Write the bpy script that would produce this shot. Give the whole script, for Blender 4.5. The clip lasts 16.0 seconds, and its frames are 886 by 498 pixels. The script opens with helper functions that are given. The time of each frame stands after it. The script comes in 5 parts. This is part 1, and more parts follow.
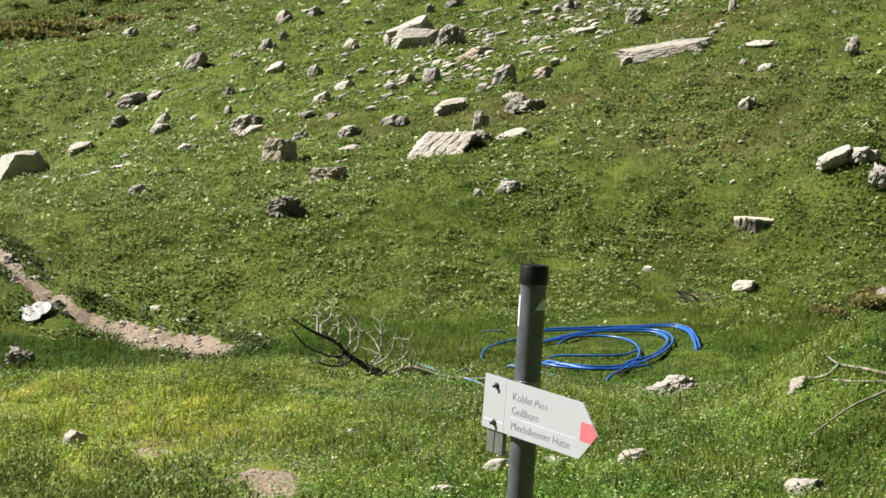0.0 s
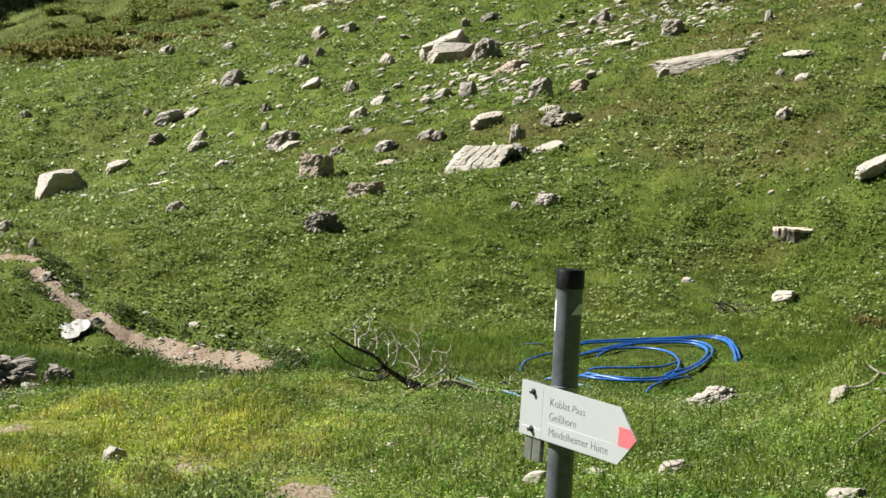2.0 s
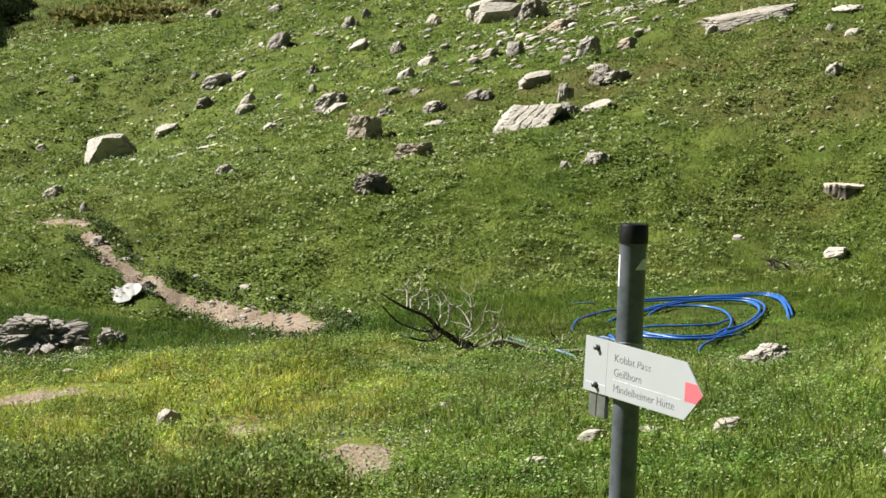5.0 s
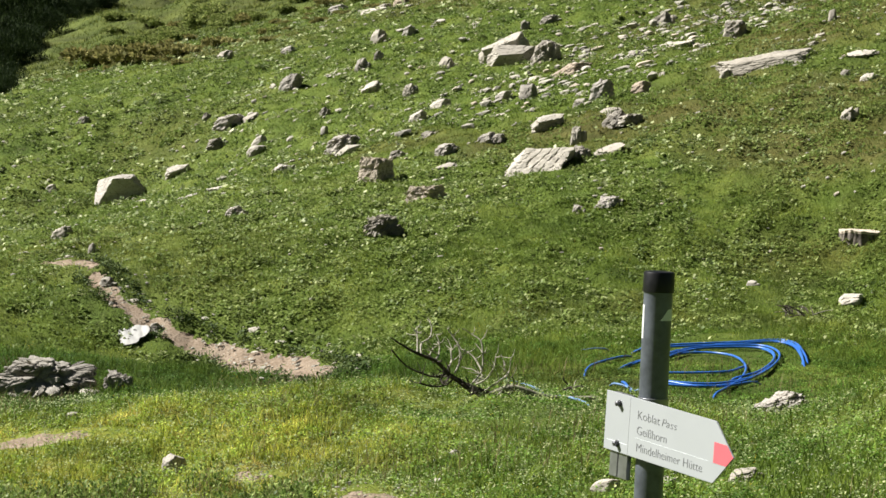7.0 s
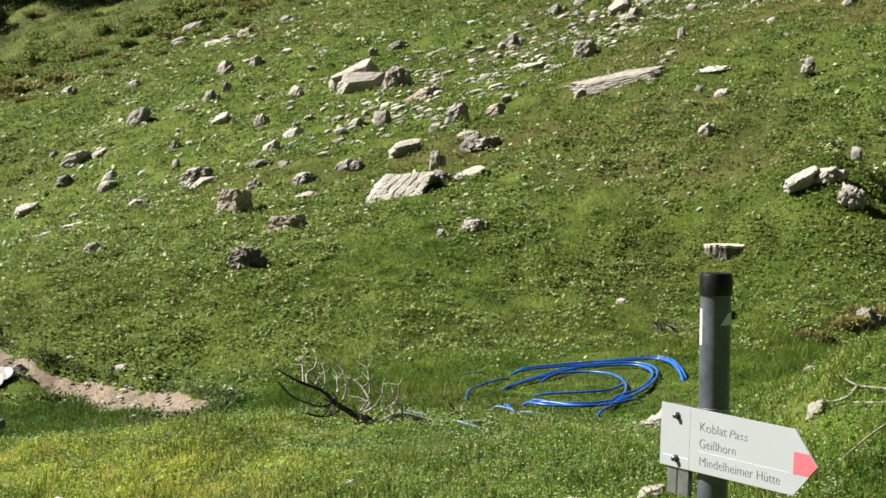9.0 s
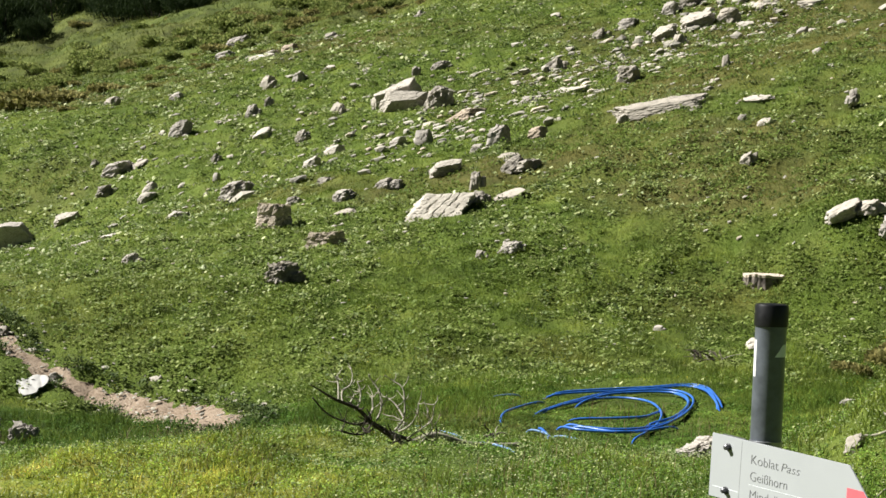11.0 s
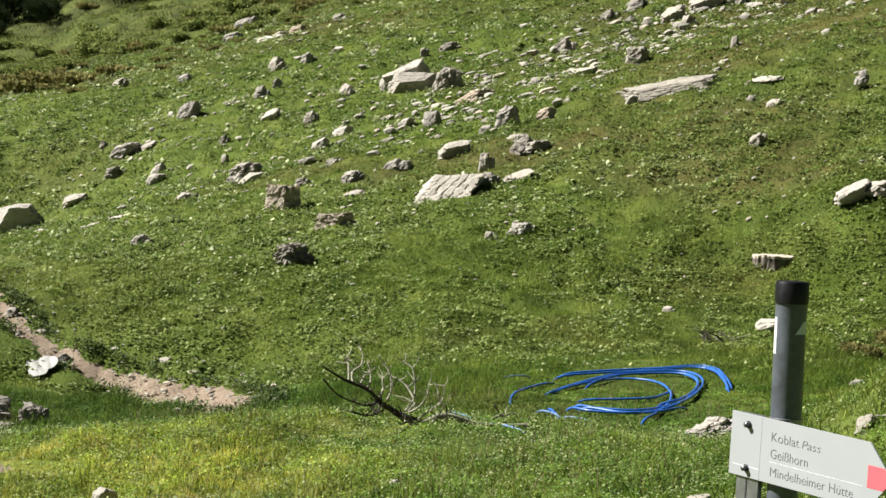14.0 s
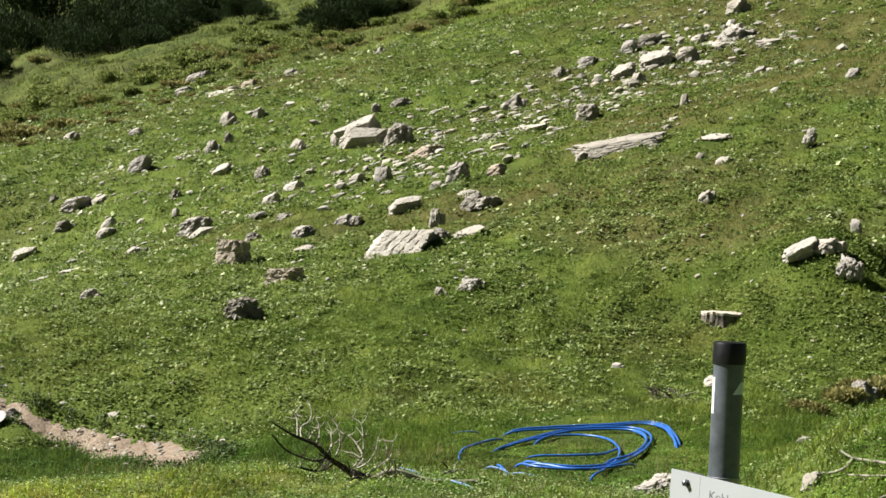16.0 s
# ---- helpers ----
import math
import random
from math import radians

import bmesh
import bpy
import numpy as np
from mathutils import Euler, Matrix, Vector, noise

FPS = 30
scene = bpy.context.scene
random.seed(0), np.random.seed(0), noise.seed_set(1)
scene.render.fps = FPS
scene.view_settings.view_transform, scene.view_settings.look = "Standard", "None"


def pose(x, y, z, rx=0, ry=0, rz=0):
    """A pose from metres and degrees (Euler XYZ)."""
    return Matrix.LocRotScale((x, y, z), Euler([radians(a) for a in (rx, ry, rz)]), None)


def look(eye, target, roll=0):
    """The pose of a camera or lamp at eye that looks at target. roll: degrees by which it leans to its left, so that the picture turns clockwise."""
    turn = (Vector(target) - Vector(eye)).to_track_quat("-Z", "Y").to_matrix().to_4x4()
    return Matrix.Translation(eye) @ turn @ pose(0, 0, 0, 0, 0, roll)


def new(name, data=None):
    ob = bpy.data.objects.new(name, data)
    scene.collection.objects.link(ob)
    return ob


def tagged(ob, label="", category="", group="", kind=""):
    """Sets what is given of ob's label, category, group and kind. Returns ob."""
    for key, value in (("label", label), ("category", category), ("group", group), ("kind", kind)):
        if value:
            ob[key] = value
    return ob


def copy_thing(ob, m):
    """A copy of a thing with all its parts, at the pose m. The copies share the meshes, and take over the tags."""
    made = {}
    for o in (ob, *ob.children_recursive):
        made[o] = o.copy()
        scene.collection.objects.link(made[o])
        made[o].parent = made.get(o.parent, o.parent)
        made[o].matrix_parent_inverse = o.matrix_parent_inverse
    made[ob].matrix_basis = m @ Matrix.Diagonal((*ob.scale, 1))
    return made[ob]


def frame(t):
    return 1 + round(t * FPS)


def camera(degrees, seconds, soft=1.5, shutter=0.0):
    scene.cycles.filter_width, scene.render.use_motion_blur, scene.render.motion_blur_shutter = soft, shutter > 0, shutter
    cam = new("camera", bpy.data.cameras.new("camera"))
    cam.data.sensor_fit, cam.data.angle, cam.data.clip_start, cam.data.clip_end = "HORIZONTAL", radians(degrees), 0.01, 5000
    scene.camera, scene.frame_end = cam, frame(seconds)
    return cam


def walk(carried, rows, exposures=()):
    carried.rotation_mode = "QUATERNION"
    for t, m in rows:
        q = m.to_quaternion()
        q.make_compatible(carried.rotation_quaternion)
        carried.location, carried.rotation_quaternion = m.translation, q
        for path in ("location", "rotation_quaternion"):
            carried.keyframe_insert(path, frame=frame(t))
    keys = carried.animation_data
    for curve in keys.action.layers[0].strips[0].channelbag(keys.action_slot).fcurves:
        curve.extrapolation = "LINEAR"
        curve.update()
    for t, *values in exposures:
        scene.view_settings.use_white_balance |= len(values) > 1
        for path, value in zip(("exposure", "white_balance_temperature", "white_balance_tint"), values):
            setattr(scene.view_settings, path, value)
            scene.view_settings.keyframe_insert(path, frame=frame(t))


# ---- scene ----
cam = camera(23.0, 16.0, soft=1.55)
walk(cam, [
    (0.0, pose(0.0000, 0.0000, 1.6000, 85.989, -3.492, 0.240)),
    (0.5, pose(0.0070, 0.0224, 1.5995, 86.606, -2.975, 0.475)),
    (1.0, pose(0.0122, 0.0063, 1.5885, 86.712, -2.697, 0.398)),
    (1.5, pose(0.0096, 0.0284, 1.5736, 86.624, -3.022, 0.746)),
    (2.0, pose(0.0102, 0.0479, 1.5715, 86.336, -2.825, 1.208)),
    (2.5, pose(0.0002, 0.0559, 1.5717, 86.083, -2.690, 1.613)),
    (3.0, pose(-0.0052, 0.0613, 1.5711, 86.034, -2.570, 1.762)),
    (3.5, pose(-0.0137, 0.0713, 1.5679, 85.742, -2.309, 1.941)),
    (4.0, pose(-0.0208, 0.0786, 1.5611, 85.245, -2.163, 2.224)),
    (6.3, pose(-0.0282, 0.1452, 1.5352, 85.427, -2.073, 2.654)),
    (6.5, pose(-0.0259, 0.2141, 1.5255, 85.530, -2.113, 2.808)),
    (7.0, pose(-0.0430, 0.4480, 1.5363, 86.380, -2.498, 2.737)),
    (7.5, pose(-0.1203, 0.5475, 1.5139, 86.962, -2.674, 1.534)),
    (8.0, pose(-0.3142, 0.6307, 1.4723, 86.974, -1.318, -0.626)),
    (8.5, pose(-0.4756, 0.7374, 1.4586, 87.122, -0.612, -1.584)),
    (11.0, pose(-0.5403, 0.8496, 1.4553, 87.784, -2.370, -0.539)),
    (11.5, pose(-0.5547, 0.8532, 1.4519, 87.996, -3.205, -0.194)),
    (12.0, pose(-0.5664, 0.8547, 1.4459, 87.990, -3.542, 0.029)),
    (12.5, pose(-0.5670, 0.8566, 1.4456, 87.766, -3.371, 0.033)),
    (13.0, pose(-0.5594, 0.8589, 1.4445, 87.633, -3.033, 0.009)),
    (13.5, pose(-0.5633, 0.8511, 1.4426, 87.477, -2.581, -0.153)),
    (14.0, pose(-0.5671, 0.8545, 1.4445, 87.294, -2.336, -0.341)),
    (14.5, pose(-0.5686, 0.8494, 1.4474, 87.356, -2.170, -0.457)),
    (15.0, pose(-0.5711, 0.8372, 1.4576, 87.721, -1.858, -0.633)),
    (15.5, pose(-0.5647, 0.7825, 1.4670, 88.401, -2.083, -1.050)),
    (16.0, pose(-0.5517, 0.7837, 1.4596, 88.797, -2.638, -1.620)),
], exposures=[(0.0, 1.42), (16.0, 1.42)])

# ---- world and sun ----
SUN_TO = Vector((-0.72, 0.12, 0.69)).normalized()
world = bpy.data.worlds.new("sky")
scene.world = world
world.use_nodes = True
wn = world.node_tree
sky = wn.nodes.new("ShaderNodeTexSky")
sky.sky_type = 'NISHITA'
sky.sun_disc = False
sky.sun_elevation = math.asin(SUN_TO.z)
sky.sun_rotation = math.atan2(SUN_TO.x, SUN_TO.y)
sky.altitude = 1900
wn.links.new(sky.outputs[0], wn.nodes["Background"].inputs[0])
wn.nodes["Background"].inputs[1].default_value = 0.008
sun_data = bpy.data.lights.new("sun", 'SUN')
sun_data.energy = 5.0
sun_data.angle = radians(0.53)
sun_data.color = (0.99, 0.96, 0.91)
sun = new("sun", sun_data)
sun.matrix_world = look(tuple(SUN_TO * 60), (0, 0, 0))


# ---- materials ----
def mat(name, rough=0.8, spec=0.2):
    m = bpy.data.materials.new(name)
    m.use_nodes = True
    b = m.node_tree.nodes["Principled BSDF"]
    b.inputs["Roughness"].default_value = rough
    b.inputs["Specular IOR Level"].default_value = spec
    return m, m.node_tree, b


def node(nt, kind, **values):
    n = nt.nodes.new(kind)
    for key, value in values.items():
        n.inputs[key.replace("_", " ")].default_value = value
    return n


def coords(nt, space="Object"):
    return nt.nodes.new("ShaderNodeTexCoord").outputs[space]


def noise_of(nt, vec, scale, detail=4.0, rough=0.55):
    n = node(nt, "ShaderNodeTexNoise", Scale=scale, Detail=detail, Roughness=rough)
    nt.links.new(vec, n.inputs["Vector"])
    return n.outputs["Fac"]


def ramp(nt, fac, stops):
    r = nt.nodes.new("ShaderNodeValToRGB")
    el = r.color_ramp.elements
    while len(el) < len(stops):
        el.new(0.5)
    for e, (p, c) in zip(el, stops):
        e.position, e.color = p, (*c, 1)
    nt.links.new(fac, r.inputs[0])
    return r.outputs[0]


def mix(nt, fac, a, b, blend='MIX'):
    n = nt.nodes.new("ShaderNodeMix")
    n.data_type, n.blend_type = 'RGBA', blend
    for sock, v in ((n.inputs[0], fac), (n.inputs[6], a), (n.inputs[7], b)):
        if isinstance(v, (int, float)):
            sock.default_value = v
        elif isinstance(v, tuple):
            sock.default_value = (*v, 1)
        else:
            nt.links.new(v, sock)
    return n.outputs[2]


def remap(nt, fac, lo, hi, to_lo=0.0, to_hi=1.0):
    n = nt.nodes.new("ShaderNodeMapRange")
    nt.links.new(fac, n.inputs[0])
    for i, v in enumerate((lo, hi, to_lo, to_hi)):
        n.inputs[i + 1].default_value = v
    return n.outputs[0]


def maths(nt, op, a, b):
    n = nt.nodes.new("ShaderNodeMath")
    n.operation = op
    for sock, v in zip(n.inputs, (a, b)):
        if isinstance(v, (int, float)):
            sock.default_value = v
        else:
            nt.links.new(v, sock)
    return n.outputs[0]


def bump(nt, b, height, strength=0.5, distance=0.02):
    n = nt.nodes.new("ShaderNodeBump")
    n.inputs["Strength"].default_value, n.inputs["Distance"].default_value = strength, distance
    nt.links.new(height, n.inputs["Height"])
    nt.links.new(n.outputs[0], b.inputs["Normal"])


def position(nt):
    return nt.nodes.new("ShaderNodeNewGeometry").outputs["Position"]


def sward(nt, pos):
    """Colour of the turf over the place: lush, dry and yellowish stands side by side."""
    sep = nt.nodes.new("ShaderNodeSeparateXYZ")
    nt.links.new(pos, sep.inputs[0])
    big = noise_of(nt, pos, 0.13, 3.0)
    mid = noise_of(nt, pos, 0.75, 4.0, 0.6)
    fine = noise_of(nt, pos, 3.2, 3.0, 0.6)
    base = ramp(nt, mid, [(0.30, (0.061, 0.107, 0.013)), (0.5, (0.115, 0.173, 0.025)), (0.70, (0.183, 0.238, 0.042))])
    dry = ramp(nt, fine, [(0.3, (0.087, 0.092, 0.024)), (0.7, (0.180, 0.153, 0.053))])
    east = maths(nt, 'MULTIPLY', remap(nt, sep.outputs[0], 0.0, 5.0, 0.0, 0.12), remap(nt, sep.outputs[1], 42.0, 48.0))
    col = mix(nt, remap(nt, maths(nt, 'ADD', big, east), 0.50, 0.66, 0.0, 0.75), base, dry)
    bank = remap(nt, maths(nt, 'ADD', sep.outputs[1], maths(nt, 'MULTIPLY', fine, 1.5)), 26.8, 24.6)
    near = ramp(nt, fine, [(0.25, (0.185, 0.262, 0.030)), (0.48, (0.330, 0.372, 0.050)), (0.72, (0.480, 0.400, 0.110))])
    left = maths(nt, 'MULTIPLY', bank, maths(nt, 'MULTIPLY', remap(nt, sep.outputs[0], -0.4, -2.6, 0.05, 1.0), remap(nt, sep.outputs[1], 17.2, 19.2, 0.3, 1.0)))
    left = maths(nt, 'MULTIPLY', left, remap(nt, mid, 0.34, 0.54, 0.2, 0.85))
    lush = maths(nt, 'MULTIPLY', remap(nt, sep.outputs[1], 25.0, 26.2), remap(nt, sep.outputs[1], 34.5, 32.8))
    lush = maths(nt, 'MULTIPLY', lush, remap(nt, sep.outputs[0], 0.3, -1.6, 0.25, 0.85))
    col = mix(nt, lush, col, ramp(nt, fine, [(0.3, (0.038, 0.081, 0.011)), (0.7, (0.084, 0.145, 0.022))]))
    west = maths(nt, 'MULTIPLY', remap(nt, sep.outputs[0], 0.0, -8.0, 0.0, 0.6), maths(nt, 'MULTIPLY', remap(nt, sep.outputs[1], 33.5, 36.5), remap(nt, sep.outputs[1], 78.0, 60.0)))
    col = mix(nt, west, col, ramp(nt, mid, [(0.30, (0.095, 0.149, 0.026)), (0.5, (0.165, 0.226, 0.042)), (0.70, (0.230, 0.286, 0.069))]))
    high = maths(nt, 'MULTIPLY', remap(nt, sep.outputs[1], 78.0, 90.0), remap(nt, sep.outputs[0], 3.0, -4.0, 0.0, 0.75))
    col = mix(nt, high, col, ramp(nt, mid, [(0.35, (0.048, 0.070, 0.017)), (0.65, (0.141, 0.173, 0.040))]))
    green = maths(nt, 'MULTIPLY', bank, remap(nt, sep.outputs[0], -1.8, -0.6, 0.0, 0.5))
    col = mix(nt, green, col, ramp(nt, mid, [(0.30, (0.059, 0.121, 0.015)), (0.5, (0.108, 0.185, 0.025)), (0.70, (0.172, 0.251, 0.042))]))
    return mix(nt, left, col, near)


def grass_material(name, shine=0.10, tint=(1.06, 1.0, 1.08), through_light=0.35):
    m, nt, b = mat(name, 0.62, shine)
    geo = nt.nodes.new("ShaderNodeNewGeometry")
    col = sward(nt, geo.outputs["Position"])
    rnd = geo.outputs["Random Per Island"]
    vary = ramp(nt, rnd, [(0.0, (0.55, 0.60, 0.55)), (0.45, (0.90, 0.92, 0.87)), (0.8, (1.24, 1.20, 1.10)), (1.0, (1.70, 1.56, 1.52))])
    stand = noise_of(nt, geo.outputs["Position"], 2.1, 4.0, 0.62)
    vary = mix(nt, 1.0, vary, ramp(nt, stand, [(0.30, (0.52, 0.58, 0.50)), (0.5, (0.98, 1.0, 0.96)), (0.68, (1.46, 1.38, 1.42))]), 'MULTIPLY')
    col = mix(nt, 1.0, col, vary, 'MULTIPLY')
    col = mix(nt, 1.0, col, tint, 'MULTIPLY')
    nt.links.new(col, b.inputs["Base Color"])
    tr = nt.nodes.new("ShaderNodeBsdfTranslucent")
    nt.links.new(col, tr.inputs[0])
    sh = nt.nodes.new("ShaderNodeMixShader")
    sh.inputs[0].default_value = through_light
    nt.links.new(b.outputs[0], sh.inputs[1])
    nt.links.new(tr.outputs[0], sh.inputs[2])
    nt.links.new(sh.outputs[0], nt.nodes["Material Output"].inputs[0])
    return m


def leaf_material(name, stops, through_light=0.3, rough=0.6, spec=0.12):
    m, nt, b = mat(name, rough, spec)
    geo = nt.nodes.new("ShaderNodeNewGeometry")
    patch = noise_of(nt, geo.outputs["Position"], 1.3, 2.0)
    f = maths(nt, 'ADD', maths(nt, 'MULTIPLY', geo.outputs["Random Per Island"], 0.6), maths(nt, 'MULTIPLY', patch, 0.4))
    col = ramp(nt, f, stops)
    nt.links.new(col, b.inputs["Base Color"])
    tr = nt.nodes.new("ShaderNodeBsdfTranslucent")
    nt.links.new(col, tr.inputs[0])
    sh = nt.nodes.new("ShaderNodeMixShader")
    sh.inputs[0].default_value = through_light
    nt.links.new(b.outputs[0], sh.inputs[1])
    nt.links.new(tr.outputs[0], sh.inputs[2])
    nt.links.new(sh.outputs[0], nt.nodes["Material Output"].inputs[0])
    return m


def ground_material():
    m, nt, b = mat("turf", 0.95, 0.1)
    pos = position(nt)
    col = sward(nt, pos)
    soil = ramp(nt, noise_of(nt, pos, 9.0, 5.0), [(0.3, (0.034, 0.028, 0.017)), (0.7, (0.081, 0.065, 0.040))])
    col = mix(nt, remap(nt, noise_of(nt, pos, 2.3, 5.0, 0.65), 0.54, 0.74, 0.10, 0.5), mix(nt, 1.0, col, (0.62, 0.62, 0.6), 'MULTIPLY'), soil)
    nt.links.new(col, b.inputs["Base Color"])
    bump(nt, b, noise_of(nt, pos, 14.0, 6.0, 0.7), 0.9, 0.06)
    return m


def dirt_material():
    m, nt, b = mat("trail_dirt", 0.95, 0.15)
    pos = position(nt)
    grit = noise_of(nt, pos, 22.0, 6.0, 0.7)
    col = ramp(nt, grit, [(0.30, (0.132, 0.098, 0.067)), (0.5, (0.256, 0.202, 0.147)), (0.72, (0.370, 0.306, 0.238))])
    col = mix(nt, remap(nt, noise_of(nt, pos, 1.6, 4.0), 0.35, 0.7, 0.0, 0.55), col, (0.165, 0.117, 0.079))
    nt.links.new(col, b.inputs["Base Color"])
    bump(nt, b, grit, 0.8, 0.04)
    return m


def stone_material(name, light, middle, dark, lichen=0.3, moss=0.0):
    m, nt, b = mat(name, 0.9, 0.2)
    vec = coords(nt)
    info = nt.nodes.new("ShaderNodeObjectInfo")
    shift = nt.nodes.new("ShaderNodeVectorMath")
    shift.operation = 'ADD'
    nt.links.new(vec, shift.inputs[0])
    nt.links.new(info.outputs["Location"], shift.inputs[1])
    v = shift.outputs[0]
    blot = noise_of(nt, v, 2.6, 6.0, 0.62)
    grain = noise_of(nt, v, 24.0, 5.0, 0.7)
    col = ramp(nt, blot, [(0.28, dark), (0.45, middle), (0.66, light)])
    col = mix(nt, 0.35, col, ramp(nt, grain, [(0.3, dark), (0.65, light)]))
    spots = remap(nt, noise_of(nt, v, 7.0, 6.0, 0.75), 0.58, 0.67, 0.0, lichen)
    col = mix(nt, spots, col, (0.032, 0.032, 0.026))
    hollow = remap(nt, noise_of(nt, v, 5.0, 7.0, 0.8), 0.36, 0.44, 0.6, 0.0)
    col = mix(nt, hollow, col, (0.049, 0.043, 0.035))
    crack = node(nt, "ShaderNodeTexVoronoi", Scale=3.2, Randomness=1.0)
    crack.feature = 'DISTANCE_TO_EDGE'
    warp = mix(nt, 0.22, v, nt.nodes.new("ShaderNodeTexNoise").outputs[1])
    nt.links.new(warp, crack.inputs["Vector"])
    line = remap(nt, crack.outputs[0], 0.0, 0.03, 0.28, 0.0)
    col = mix(nt, line, col, (0.041, 0.038, 0.032))
    vary = remap(nt, info.outputs["Random"], 0, 1, 0.82, 1.15)
    tone = nt.nodes.new("ShaderNodeVectorMath")
    tone.operation = 'SCALE'
    nt.links.new(col, tone.inputs[0])
    nt.links.new(vary, tone.inputs["Scale"])
    col = tone.outputs[0]
    if moss:
        geo = nt.nodes.new("ShaderNodeNewGeometry")
        sep = nt.nodes.new("ShaderNodeSeparateXYZ")
        nt.links.new(geo.outputs["Normal"], sep.inputs[0])
        top = maths(nt, 'MULTIPLY', remap(nt, sep.outputs[2], 0.45, 0.85), remap(nt, blot, 0.40, 0.52, 0.0, moss))
        col = mix(nt, top, col, ramp(nt, grain, [(0.3, (0.035, 0.043, 0.010)), (0.7, (0.099, 0.081, 0.023))]))
    nt.links.new(col, b.inputs["Base Color"])
    pits = noise_of(nt, v, 8.0, 6.0, 0.75)
    height = maths(nt, 'SUBTRACT', maths(nt, 'ADD', maths(nt, 'MULTIPLY', grain, 0.6), maths(nt, 'MULTIPLY', pits, 1.6)), maths(nt, 'MULTIPLY', line, 0.6))
    bump(nt, b, height, 0.6, 0.012)
    return m


def plain(name, color, rough=0.5, spec=0.4, metal=0.0, wear=0.12, scale=30.0):
    m, nt, b = mat(name, rough, spec)
    b.inputs["Metallic"].default_value = metal
    f = noise_of(nt, coords(nt), scale, 5.0, 0.65)
    dark = tuple(c * (1 - wear) for c in color)
    nt.links.new(ramp(nt, f, [(0.35, dark), (0.65, color)]), b.inputs["Base Color"])
    nt.links.new(remap(nt, f, 0.3, 0.7, rough - 0.08, rough + 0.1), b.inputs["Roughness"])
    return m


M_TURF = ground_material()
M_DIRT = dirt_material()
M_GRASS = grass_material("grass_blades")
M_TALL = grass_material("tall_grass_blades", 0.1, (0.55, 0.68, 0.6))
M_HERB = leaf_material("herb_leaves", [(0.15, (0.087, 0.137, 0.026)), (0.5, (0.139, 0.198, 0.042)), (0.85, (0.209, 0.257, 0.077))], 0.35, 0.6, 0.12)
M_PALE = stone_material("limestone_pale", (0.364, 0.335, 0.283), (0.310, 0.282, 0.235), (0.157, 0.140, 0.116), 0.45)
M_WHITE = stone_material("limestone_white", (0.408, 0.380, 0.325), (0.367, 0.338, 0.287), (0.234, 0.212, 0.176), 0.2)
M_GREY = stone_material("limestone_grey", (0.384, 0.361, 0.316), (0.297, 0.270, 0.237), (0.113, 0.101, 0.089), 0.6)
M_DARK = stone_material("limestone_dark", (0.304, 0.278, 0.235), (0.179, 0.161, 0.136), (0.055, 0.051, 0.044), 0.8, 0.35)
M_OCHRE = stone_material("limestone_ochre", (0.390, 0.325, 0.250), (0.310, 0.255, 0.195), (0.150, 0.118, 0.088), 0.25)
M_MOSSY = stone_material("limestone_mossy", (0.581, 0.503, 0.416), (0.407, 0.345, 0.283), (0.143, 0.120, 0.091), 0.7, 1.0)


# ---- lie of the land ----
def spline(y, knots, values):
    """A smooth curve through the knots."""
    k, v = np.asarray(knots, float), np.asarray(values, float)
    t = np.empty_like(v)
    t[1:-1] = (v[2:] - v[:-2]) / (k[2:] - k[:-2])
    t[0], t[-1] = (v[1] - v[0]) / (k[1] - k[0]), (v[-1] - v[-2]) / (k[-1] - k[-2])
    yc = np.clip(y, k[0], k[-1])
    i = np.clip(np.searchsorted(k, yc) - 1, 0, len(k) - 2)
    h = k[i + 1] - k[i]
    s = (yc - k[i]) / h
    z = (2 * s**3 - 3 * s**2 + 1) * v[i] + (s**3 - 2 * s**2 + s) * h * t[i] + (3 * s**2 - 2 * s**3) * v[i + 1] + (s**3 - s**2) * h * t[i + 1]
    return z + np.where(y > k[-1], (y - k[-1]) * t[-1], 0)


def lattice(ix, iy, seed):
    n = (ix.astype(np.int64) * 374761393 + iy.astype(np.int64) * 668265263 + seed * 1274126177) & 0xFFFFFFFF
    n = ((n ^ (n >> 13)) * 1274126177) & 0xFFFFFFFF
    return ((n ^ (n >> 16)) & 0xFFFF) / 65535.0


def vnoise(x, y, seed=0):
    """Value noise from 0 to 1."""
    x, y = np.asarray(x, float), np.asarray(y, float)
    ix, iy = np.floor(x), np.floor(y)
    fx, fy = x - ix, y - iy
    fx, fy = fx * fx * (3 - 2 * fx), fy * fy * (3 - 2 * fy)
    a, b = lattice(ix, iy, seed), lattice(ix + 1, iy, seed)
    c, d = lattice(ix, iy + 1, seed), lattice(ix + 1, iy + 1, seed)
    return (a * (1 - fx) + b * fx) * (1 - fy) + (c * (1 - fx) + d * fx) * fy


